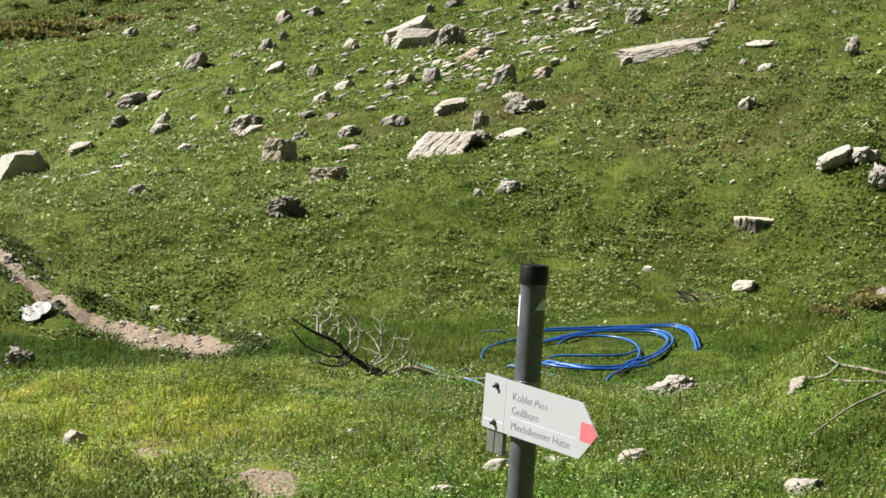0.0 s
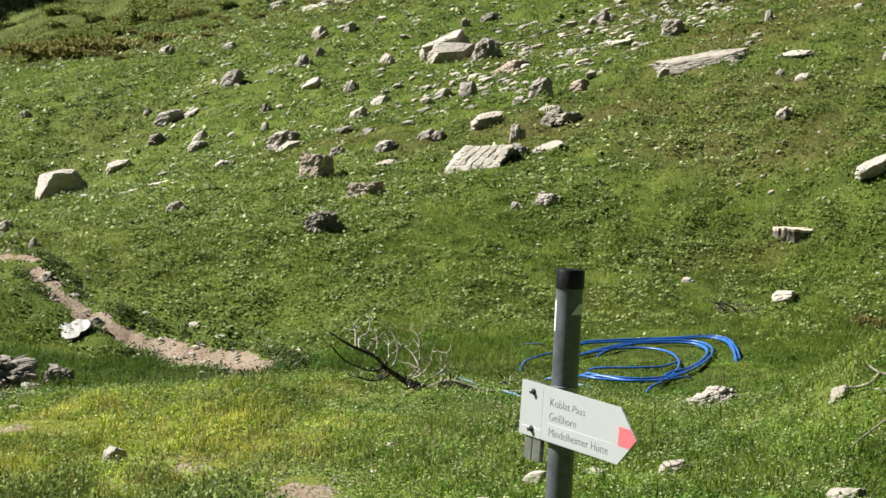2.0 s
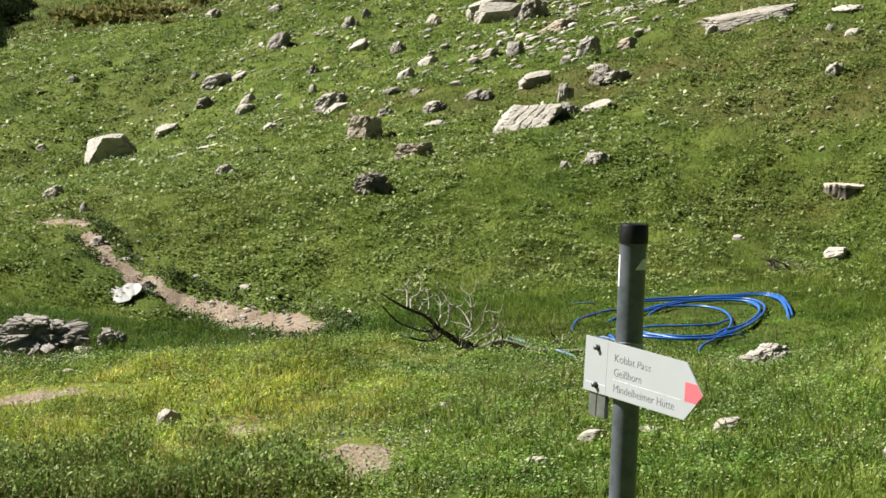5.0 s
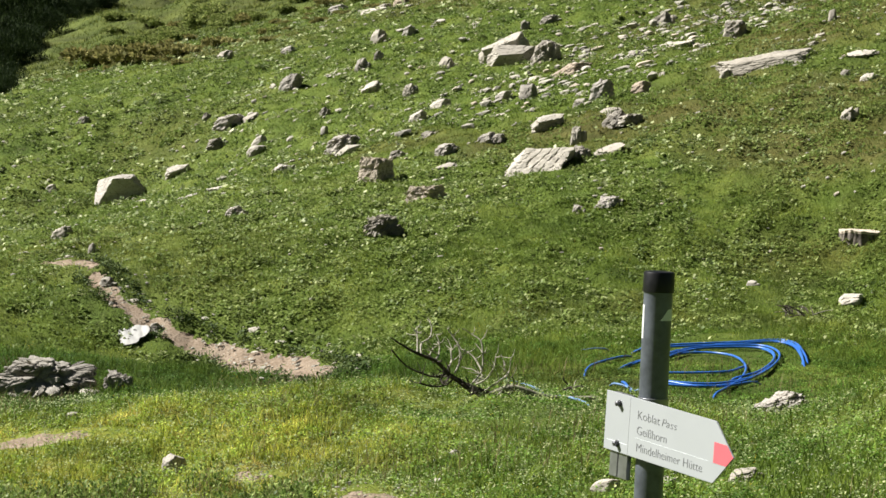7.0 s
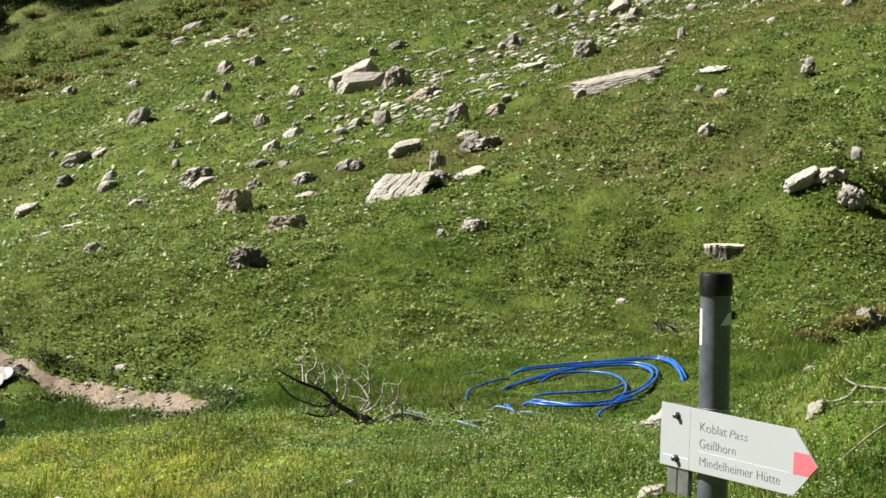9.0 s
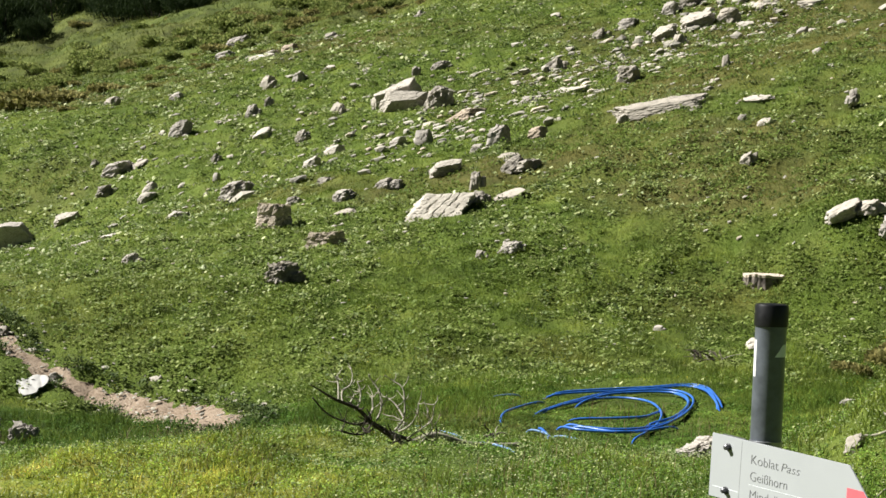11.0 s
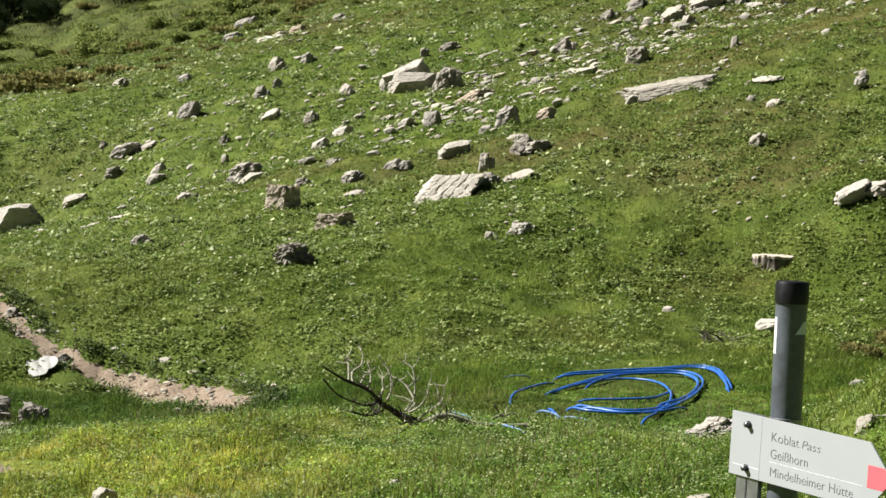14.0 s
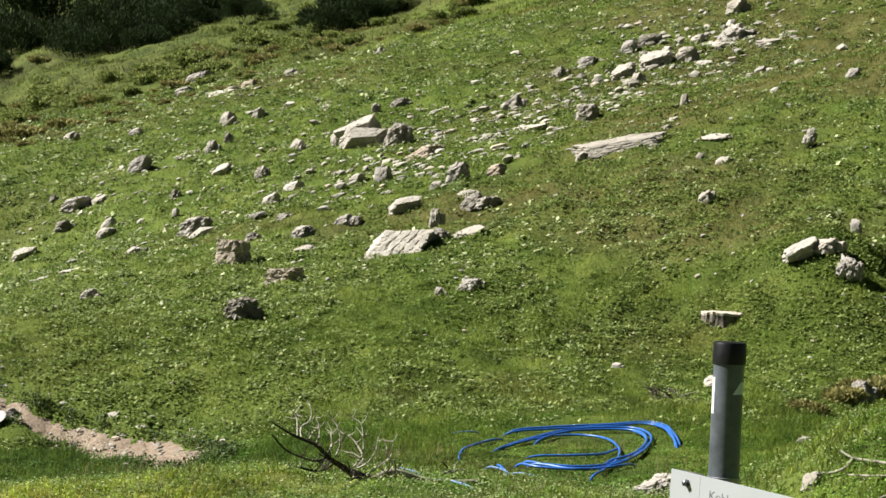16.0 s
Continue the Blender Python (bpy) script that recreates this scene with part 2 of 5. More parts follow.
RISE_Y = [-20, 0, 6, 14, 19, 23, 28, 34, 38, 43, 50, 58, 66, 75, 90, 130, 200]
RISE_Z = [0.59, -0.02, -0.63, -1.31, -1.57, -1.56, -1.85, -1.79, -1.16, 0.06, 1.42, 2.5, 3.95, 6.02, 8.61, 16.63, 33.84]
TILT_Y = [0, 17, 21, 26, 32, 38, 44, 55, 66, 80, 130]
TILT = [-0.0, 0.093, 0.137, 0.093, 0.038, 0.06, 0.164, 0.296, 0.2, 0.269, 0.299]
SWELLS = [(4.2, 20, 1.3, 2.5, 0.728), (2.6, 25.5, 1.8, 3.5, -0.39), (-11.5, 60, 3.5, 6, -0.758), (4.4, 38.2, 2.2, 2.4, -0.246), (7.6, 40.5, 1.3, 2.2, 0.956), (-5.5, 35, 3.5, 2.5, -0.925), (-3, 25, 3, 2, 0.252), (-3.4, 30.8, 2.6, 2.8, -0.38), (2.4, 21.3, 1, 2.2, -0.16)]


def land(x, y):
    """Height of the bare land."""
    x, y = np.asarray(x, float), np.asarray(y, float)
    xs = np.clip(x, -60, 60)
    z = spline(y, RISE_Y, RISE_Z) + xs * spline(np.clip(y, 0, 130), TILT_Y, TILT)
    for cx, cy, sx, sy, dz in SWELLS:
        z = z + dz * np.exp(-((x - cx) / sx) ** 2 - ((y - cy) / sy) ** 2)
    return z


def ground_z(x, y):
    """Height of the ground with its hummocks."""
    x, y = np.asarray(x, float), np.asarray(y, float)
    lumps = 0.10 * (vnoise(x * 0.9, y * 0.6, 3) - 0.5) + 0.13 * (vnoise(x * 2.1, y * 1.7, 5) - 0.5) + 0.035 * (vnoise(x * 5.5, y * 5.0, 7) - 0.5)
    # the slope is trodden into little terraces and cushions
    upper = np.clip((y - 36) / 4, 0, 1) * np.clip((90 - y) / 10, 0, 1)
    lumps = lumps + upper * (0.16 * (vnoise(x * 1.5 + 0.3 * y, y * 1.3, 14) - 0.5) + 0.10 * (vnoise(x * 3.4, y * 2.6, 15) - 0.5))
    bank = np.clip((y - 82 + 0.35 * np.clip(x, -20, 4)) / 5, 0, 1) * np.clip((140 - y) / 20, 0, 1) * np.clip((4 - x) / 6, 0, 1)
    lumps = lumps + bank * (0.9 * (vnoise(x * 0.42, y * 0.26, 16) - 0.5) + 0.45 * (vnoise(x * 1.1, y * 0.7, 17) - 0.5))
    flat = np.exp(-(((x - 2.3) / 1.9) ** 2 + ((y - 30.2) / 3.4) ** 2) ** 2)
    return land(x, y) + lumps * (1 - 0.75 * flat) * np.clip((np.abs(y) + np.abs(x) - 4) / 6, 0, 1)


def gz(x, y):
    return float(ground_z(np.array([x]), np.array([y]))[0])


TRAIL = [(-9.6, 40.0), (-9.23, 39.96), (-8.71, 39.6), (-8.25, 39.5), (-8.03, 39.0), (-7.73, 38.2), (-7.4, 37.72), (-7.05, 37.22), (-6.72, 36.85),
         (-6.36, 36.55), (-5.86, 36.29), (-5.25, 36.0), (-4.62, 35.5), (-4.05, 34.75), (-3.45, 33.4)]
TRAIL_HALF = [0.12, 0.20, 0.22, 0.30, 0.12, 0.20, 0.22, 0.23, 0.22, 0.22, 0.24, 0.30, 0.42, 0.66, 0.74]
PATCHES = [(-1.36, 17.7, 0.34, 1.1), (-2.72, 20.55, 0.42, 0.32), (-2.05, 19.8, 0.35, 0.30), (-5.2, 23.15, 0.60, 0.34), (-3.35, 32.7, 0.42, 1.2)]


def trail_gap(x, y):
    """How far from the trodden earth, under 0 on it."""
    x, y = np.asarray(x, float), np.asarray(y, float)
    best = np.full(x.shape, 9.0)
    for (ax, ay), (bx, by), ha, hb in zip(TRAIL, TRAIL[1:], TRAIL_HALF, TRAIL_HALF[1:]):
        dx, dy = bx - ax, by - ay
        s = np.clip(((x - ax) * dx + (y - ay) * dy) / (dx * dx + dy * dy), 0, 1)
        best = np.minimum(best, np.hypot(x - ax - s * dx, y - ay - s * dy) - (ha + s * (hb - ha)))
    for cx, cy, rx, ry in PATCHES:
        best = np.minimum(best, (np.hypot((x - cx) / rx, (y - cy) / ry) - 1) * min(rx, ry))
    return best + 0.20 * (vnoise(x * 3.1, y * 2.2, 11) - 0.5) + 0.12 * (vnoise(x * 7.0, y * 4.0, 12) - 0.5) + 0.12 * (vnoise(x * 17.0, y * 11.0, 13) - 0.5)


def mesh_object(name, verts, faces, material, smooth=True):
    """One mesh object from arrays of corners and of faces with equal sides."""
    me = bpy.data.meshes.new(name)
    verts, faces = np.asarray(verts, np.float32), np.asarray(faces, np.int32)
    sides = faces.shape[1]
    me.vertices.add(len(verts))
    me.vertices.foreach_set("co", verts.ravel())
    me.loops.add(faces.size)
    me.loops.foreach_set("vertex_index", faces.ravel())
    me.polygons.add(len(faces))
    me.polygons.foreach_set("loop_start", np.arange(0, faces.size, sides, dtype=np.int32))
    me.polygons.foreach_set("use_smooth", np.full(len(faces), smooth))
    me.update(calc_edges=True)
    me.materials.append(material)
    return new(name, me)


def grid(xs, ys, zfun):
    gx, gy = np.meshgrid(xs, ys)
    v = np.stack([gx.ravel(), gy.ravel(), zfun(gx.ravel(), gy.ravel())], 1)
    n = len(xs)
    i = (np.arange(len(ys) - 1)[:, None] * n + np.arange(n - 1)[None, :]).ravel()
    return v, np.stack([i, i + 1, i + n + 1, i + n], 1)


def spread(*parts):
    """Rows of (start, end, step), joined."""
    return np.unique(np.concatenate([np.arange(a, b, s) for a, b, s in parts]))


def make_ground():
    xs = spread((-1500, -300, 200), (-300, -60, 30), (-60, -22, 2), (-22, 18, 0.16), (18, 60, 2), (60, 300, 30), (300, 1501, 200))
    ys = spread((-1500, -200, 200), (-200, -20, 20), (-20, 13, 1), (13, 48, 0.16), (48, 80, 0.24), (80, 125, 0.5), (125, 220, 3), (220, 600, 40), (600, 1501, 150))
    v, f = grid(xs, ys, ground_z)
    far = np.hypot(v[:, 0], v[:, 1])
    v[:, 2] = np.where(far > 240, np.minimum(v[:, 2], 45), v[:, 2])
    # trodden earth lies a little lower than the turf beside it
    gap = trail_gap(v[:, 0], v[:, 1])
    v[:, 2] -= 0.05 * np.clip(-gap / 0.15, 0, 1)
    tagged(mesh_object("ground", v, f, M_TURF), "hummocky alpine turf rising to a stony slope", "ground", kind="structure")


def make_trail():
    """The bare earth: a sheet that follows the land wherever the turf is worn away."""
    cells_v, cells_f = [], []
    for x0, x1, y0, y1 in ((-10, -1.6, 31, 41), (-6.4, -0.7, 16.4, 24)):
        v, f = grid(np.arange(x0, x1, 0.06), np.arange(y0, y1, 0.06), lambda x, y: ground_z(x, y) - 0.02 + 0.03 * (vnoise(x * 14, y * 14, 21) - 0.5))
        keep = (trail_gap(v[:, 0], v[:, 1]) < 0.05)[f].all(1)
        cells_f.append(f[keep] + sum(len(c) for c in cells_v))
        cells_v.append(v)
    v, f = np.concatenate(cells_v), np.concatenate(cells_f)
    used = np.unique(f)
    back = np.zeros(len(v), int)
    back[used] = np.arange(len(used))
    tagged(mesh_object("footpath", v[used], back[f], M_DIRT), "trodden earth footpath with loose stones", "path", kind="structure")


make_ground()
make_trail()


# ---- building helpers ----
def part(name, bm, material, parent=None, label=""):
    """Links a bmesh as one mesh object, under a thing or a part if given."""
    me = bpy.data.meshes.new(name)
    bm.to_mesh(me)
    bm.free()
    me.materials.append(material)
    ob = new(name, me)
    if parent:
        ob.parent = parent
    return tagged(ob, label)


def smooth(ob, degrees=40):
    me = ob.data
    me.polygons.foreach_set("use_smooth", np.ones(len(me.polygons), bool))
    me.set_sharp_from_angle(angle=radians(degrees))
    return ob


BALLS = {}


def ball(level):
    if level not in BALLS:
        bm = bmesh.new()
        bmesh.ops.create_icosphere(bm, subdivisions=level, radius=1.0)
        bm.verts.ensure_lookup_table()
        BALLS[level] = (np.array([v.co[:] for v in bm.verts]), np.array([[v.index for v in f.verts] for f in bm.faces]))
        bm.free()
    return BALLS[level]


def sheer(p, normal, reach):
    """Cuts the stone's outline back along one plane."""
    n = np.asarray(normal, float)
    n = n / np.linalg.norm(n)
    d = p @ n
    return np.where((d > reach)[:, None], p * (reach / np.maximum(d, 1e-6))[:, None], p)


def chip(p, rng, off, amount, squash=1.5, freq=2.0):
    """Flakes the faces: blocks and plates stand out unevenly, with sharp steps between them."""
    out = np.empty(len(p))
    for i, q in enumerate(p):
        d, at = noise.voronoi(Vector((q[0] * freq, q[1] * freq, (q[2] - 0.3 * q[0]) * freq * squash)) + off)
        out[i] = (noise.cell(at[0] * 7.3) - 0.5) - 0.7 * max(0.0, 1 - (d[1] - d[0]) / 0.12)
    return p * (1 + amount * out)[:, None]


def cleft_stone(rng, level, style, jag, rounded=0.0):
    """A broken stone in a box from -1 to 1: a sunny top and side, a steep shaded side, chipped corners."""
    p, f = ball(level)
    p = p * 2.0
    def face(n, spread_, reach):
        nonlocal p
        p = sheer(p, rng.normal(n, spread_), reach)
    if style == "block":
        face((-0.05, -0.12, 1), 0.06, 0.80)
        face((-0.36, -0.90, 0.20), 0.06, 0.72)
        face((0.80, -0.58, 0.04), 0.06, 0.68)
        face((-0.95, 0.1, 0.1), 0.08, 0.85)
    elif style == "ledge":
        # overhangs its foot, so that the lower half of the front is in shade
        face((-0.22, -0.45, 0.86), 0.12, rng.uniform(0.45, 0.58))
        face((0.12, -0.92, -0.36), 0.10, rng.uniform(0.62, 0.76))
        face((0.88, -0.42, -0.05), 0.12, rng.uniform(0.68, 0.85))
        face((-0.85, -0.25, 0.4), 0.12, 0.82)
    elif style == "plate":
        face((-0.05, -0.10, 1), 0.08, 0.80)
        face((-0.6, -0.75, 0.15), 0.25, 0.72)
        face((0.75, -0.65, 0.0), 0.25, 0.75)
        face((0.6, 0.7, 0.1), 0.3, 0.75)
        face((-0.7, 0.6, 0.1), 0.3, 0.75)
    else:
        face((-0.42, -0.36, 0.82), 0.14, rng.uniform(0.50, 0.66))
        face((0.86, -0.44, 0.06), 0.12, rng.uniform(0.50, 0.72))
        face((-0.34, -0.88, 0.30), 0.14, rng.uniform(0.60, 0.76))
        face((0.20, 0.15, 0.95), 0.14, rng.uniform(0.62, 0.80))
        face((-0.9, 0.1, 0.2), 0.14, rng.uniform(0.72, 0.88))
    for _ in range(5):
        n = rng.normal(size=3)
        n[2] = abs(n[2]) * 0.8
        p = sheer(p, n, rng.uniform(0.86, 1.02))
    for n in ((1, 0, 0), (-1, 0, 0), (0, 1, 0), (0, -1, 0), (0, 0, 1), (0, 0, -1)):
        p = sheer(p, n, 0.97)
    if rounded:
        p = p * (1 + rounded * (1 / np.linalg.norm(p, axis=1) - 1))[:, None]
    off = Vector(rng.uniform(-50, 50, 3))
    rough = np.array([noise.fractal(Vector(q) * 2.4 + off, 0.75, 2.1, 6) for q in p])
    p = p * (1 + jag * rough)[:, None]
    p = chip(p, rng, off, 0.06 + 0.5 * jag)
    if level > 3:
        p = chip(p, rng, off, 0.03 + 0.25 * jag, 2.2, 4.5)
    return p, f


M_CRAG = stone_material("outcrop_limestone", (0.332, 0.309, 0.270), (0.238, 0.219, 0.188), (0.079, 0.072, 0.059), 0.7)
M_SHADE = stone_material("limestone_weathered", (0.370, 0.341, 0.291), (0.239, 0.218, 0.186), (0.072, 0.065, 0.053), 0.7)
KINDS = {
    # material, style, roughness, depth to width, pieces, name, label
    "pale": (M_PALE, "lump", 0.05, 0.75, 2, "rock", "pale weathered limestone rock half sunk in turf"),
    "ledge": (M_WHITE, "ledge", 0.04, 0.75, 1, "rock", "pale-topped limestone rock with a shaded overhang"),
    "white": (M_WHITE, "lump", 0.04, 0.75, 1, "stone", "small whitish limestone stone lying in grass"),
    "round": (M_WHITE, "lump", 0.03, 0.85, 1, "stone", "smooth cream-coloured rounded stone in the grass"),
    "grey": (M_GREY, "lump", 0.06, 0.75, 1, "rock", "grey angular limestone rock in the grass"),
    "dark": (M_SHADE, "lump", 0.13, 0.7, 4, "rock", "dark lichen-covered rock in the grass"),
    "rough": (M_GREY, "lump", 0.13, 0.75, 6, "rock", "craggy fissured limestone rock in turf"),
    "orange": (M_OCHRE, "lump", 0.06, 0.9, 1, "rock", "ochre-stained limestone rock in the grass"),
    "mossy": (M_MOSSY, "block", 0.13, 0.5, 1, "rock", "long low rock with moss on top"),
    "clump": (M_DARK, "lump", 0.20, 0.7, 3, "rock", "dark mossy rock tufted with grass"),
    "block2": (M_PALE, "block", 0.06, 0.8, 1, "boulder", "squared grey limestone boulder on the slope"),
    "darkblock": (M_DARK, "block", 0.06, 0.8, 1, "boulder", "dark squared boulder among pale rubble"),
}
rock_count = [0]


def fill_box(p):
    return (p - (p.max(0) + p.min(0)) / 2) / ((p.max(0) - p.min(0)) / 2)


def rock(kind, x, y, w, h):
    """A stone of that kind whose foot shows at (x, y), w wide and h high as seen from below the slope."""
    rock_count[0] += 1
    rng = np.random.default_rng(900 + rock_count[0])
    if kind == "flat":
        return flat_stone(x, y, w, h, rng)
    material, style, jag, deep, pieces, name, label = KINDS[kind]
    level = 5 if w > 0.7 else 4
    if w < 0.28:
        pieces, level = 1, 3
    shapes = []
    for k in range(pieces):
        # the main body first, then pieces split off it
        p, f = cleft_stone(rng, level if k == 0 else 4 if w > 0.45 else 3, style, jag, 0.45 if kind == "round" else 0.0)
        p = fill_box(p)
        if pieces > 1:
            if k == 0:
                p = p * [0.78 if pieces < 4 else 0.66, 0.85, 1.0] + [rng.uniform(-0.15, 0.12), 0, 0]
            else:
                side = (k - (pieces - 1) / 2) / (pieces - 1) * 2
                sc = rng.uniform(0.30, 0.50)
                p = p * [sc * 1.15, sc * 1.2, rng.uniform(0.40, 0.80)] + [0.60 * side + rng.uniform(-0.12, 0.12), rng.uniform(-0.5, 0.1), -rng.uniform(0.05, 0.30)]
                p[:, 2] += p[:, 0] * rng.uniform(-0.15, 0.25)
        shapes.append((p, f))
    whole = np.concatenate([p for p, _ in shapes])
    low, high = whole.min(0), whole.max(0)
    sink = 0.12 if style == "ledge" else 0.30
    size = np.array([w / 2, w * deep / 2, h * (1 + sink) / 2])
    yaw = rng.uniform(-0.22, 0.22)
    c, s = math.cos(yaw), math.sin(yaw)
    lean = min(max((0.35 if style == "block" else 0.8) * float(land(x + 0.5, y) - land(x - 0.5, y)), -0.10), 0.22)
    body = None
    for p, f in shapes:
        p = (p - (low + high) / 2) / ((high - low) / 2) * size
        p[:, :2] = p[:, :2] @ np.array([[c, s], [-s, c]])
        # it leans with the slope
        p[:, 2] += lean * p[:, 0]
        ob = mesh_object("fragment" if body else name, p, f, material)
        ob.data.set_sharp_from_angle(angle=radians(28))
        if body:
            ob.parent = body
        else:
            body = ob
    body.matrix_world = pose(x, y + w * deep * 0.32, float(land(x, y)) - h * sink + size[2])
    return tagged(body, label, "rock", "rocks on the slope")


def lay(ob, x, y, z, turn=0.0):
    """Lays a flat thing along the slope."""
    e = 0.3
    n = Vector((float(land(x - e, y) - land(x + e, y)) / (2 * e), float(land(x, y - e) - land(x, y + e)) / (2 * e), 1)).normalized()
    q = Vector((0, 0, 1)).rotation_difference(n)
    ob.matrix_world = Matrix.Translation((x, y, z)) @ q.to_matrix().to_4x4() @ pose(0, 0, 0, 0, 0, turn)
    return ob


def flat_stone(x, y, w, h, rng):
    p, f = cleft_stone(rng, 4 if w > 0.4 else 3, "plate", 0.07)
    p = fill_box(p)
    deep = min(h / 0.34, w * 1.1)
    thick = max(0.10, 0.22 * w)
    p = p * [w / 2, deep / 2, thick / 2]
    p[:, 2] += p[:, 0] * rng.uniform(-0.12, 0.12)
    ob = mesh_object("stone", p, f, M_PALE if rng.random() < 0.6 else M_WHITE)
    ob.data.set_sharp_from_angle(angle=radians(35))
    cy = y + deep * 0.45
    lay(ob, x, cy, float(land(x, cy)) + thick * 0.16, rng.uniform(-25, 25))
    return tagged(ob, "flat pale limestone slab lying on the turf", "rock", "rocks on the slope")


def shaped_rock(name, label, material, x, y, size, planes, jag, seed, yaw=0.0, level=6, strata=None, sink=0.25, flake=0.06, squash=1.5):
    """A large stone whose main faces are given: planes as (normal, reach) in its unit box."""
    rng = np.random.default_rng(seed)
    p, f = ball(level)
    p = p * 2.2
    for n, reach in planes:
        p = sheer(p, n, reach)
    off = Vector(rng.uniform(-50, 50, 3))
    rough = np.array([noise.fractal(Vector(q) * 2.2 + off, 0.8, 2.1, 6) for q in p])
    p = p * (1 + jag * rough)[:, None]
    p = chip(p, rng, off, flake, squash, 1.3)
    p = chip(p, rng, off, flake * 0.6, squash * 1.3, 3.6)
    if strata:
        (dx, dy, dz), count, depth = strata
        s = (p[:, 0] * dx + p[:, 1] * dy + p[:, 2] * dz) * count + 0.35 * rough
        cut = np.clip(0.11 - np.abs(s % 1.0 - 0.5), 0, 1) / 0.11
        p = p * (1 - depth * cut * (0.6 + 0.8 * np.abs(rough)))[:, None]
    p = p * np.array(size) / 2
    ob = mesh_object(name, p, f, material)
    ob.data.set_sharp_from_angle(angle=radians(30))
    ob.matrix_world = pose(x, y, float(land(x, y - size[1] * 0.4)) + size[2] * (0.5 - sink), 0, 0, yaw)
    return tagged(ob, label, "rock", "rocks on the slope")


def tube(name, points, radii, material, parent=None, sides=8, label="", lift_land=False):
    """A bent round bar through the points; radii: one, or first and last."""
    pts = [Vector(p) for p in points]
    if lift_land:
        pts = [Vector((p.x, p.y, float(land(p.x, p.y)) + p.z)) for p in pts]
    fine = []
    n = len(pts)
    for i in range(n - 1):
        a, b, c, d = pts[max(i - 1, 0)], pts[i], pts[i + 1], pts[min(i + 2, n - 1)]
        steps = 6
        for s in range(steps):
            t = s / steps
            fine.append(0.5 * (2 * b + (c - a) * t + (2 * a - 5 * b + 4 * c - d) * t * t + (3 * b - a - 3 * c + d) * t ** 3))
    fine.append(pts[-1])
    r0, r1 = (radii, radii) if isinstance(radii, float) else radii
    bm = bmesh.new()
    rings = []
    up = Vector((0.13, 0.21, 0.97))
    for i, q in enumerate(fine):
        way = (fine[min(i + 1, len(fine) - 1)] - fine[max(i - 1, 0)]).normalized()
        side = way.cross(up).normalized()
        over = side.cross(way)
        r = r0 + (r1 - r0) * i / (len(fine) - 1)
        rings.append([bm.verts.new(q + (side * math.cos(k * math.tau / sides) + over * math.sin(k * math.tau / sides)) * r) for k in range(sides)])
    for a, b in zip(rings, rings[1:]):
        for k in range(sides):
            bm.faces.new((a[k], a[(k + 1) % sides], b[(k + 1) % sides], b[k]))
    bm.faces.new(rings[0][::-1])
    bm.faces.new(rings[-1])
    return smooth(part(name, bm, material, parent, label), 60)


def lathe(profile, sides=48):
    """A turned body from (radius, height) pairs."""
    bm = bmesh.new()
    rings = [[bm.verts.new((r * math.cos(k * math.tau / sides), r * math.sin(k * math.tau / sides), z)) for k in range(sides)] for r, z in profile]
    for a, b in zip(rings, rings[1:]):
        for k in range(sides):
            bm.faces.new((a[k], a[(k + 1) % sides], b[(k + 1) % sides], b[k]))
    bm.faces.new(rings[0][::-1])
    bm.faces.new(rings[-1])
    return bm


def slab(outline, depth, bevel=0.0):
    """A plate with that outline in x and z, its front at y = 0, going back by depth."""
    bm = bmesh.new()
    front = bm.faces.new([bm.verts.new((x, 0, z)) for x, z in outline])
    out = bmesh.ops.extrude_face_region(bm, geom=[front])
    bmesh.ops.translate(bm, verts=[v for v in out["geom"] if isinstance(v, bmesh.types.BMVert)], vec=(0, depth, 0))
    bmesh.ops.recalc_face_normals(bm, faces=bm.faces)
    if bevel:
        bmesh.ops.bevel(bm, geom=bm.edges[:], offset=bevel, segments=2, affect='EDGES')
    return bm


# ---- the signpost ----
M_STEEL = plain("galvanised_steel", (0.150, 0.168, 0.196), 0.36, 0.5, 0.45, 0.45, 14.0)
M_CLAMP = plain("clamp_steel", (0.345, 0.352, 0.360), 0.35, 0.5, 0.8, 0.2)
M_CAP = plain("black_plastic", (0.006, 0.006, 0.007), 0.4, 0.35)
M_PLATE = plain("white_enamel", (0.317, 0.333, 0.338), 0.35, 0.5, 0.0, 0.03, 8.0)
M_RED = plain("red_enamel", (0.552, 0.111, 0.133), 0.4, 0.5, 0.0, 0.05)
M_INK = plain("sign_lettering", (0.139, 0.143, 0.145), 0.6, 0.3)
M_BOLT = plain("bolt_steel", (0.123, 0.123, 0.131), 0.4, 0.5, 0.8, 0.3)
M_FILM = plain("sticker_film", (0.72, 0.76, 0.78), 0.3, 0.5)
M_FILM_WHITE = plain("white_sticker_film", (0.651, 0.659, 0.659), 0.35, 0.5)


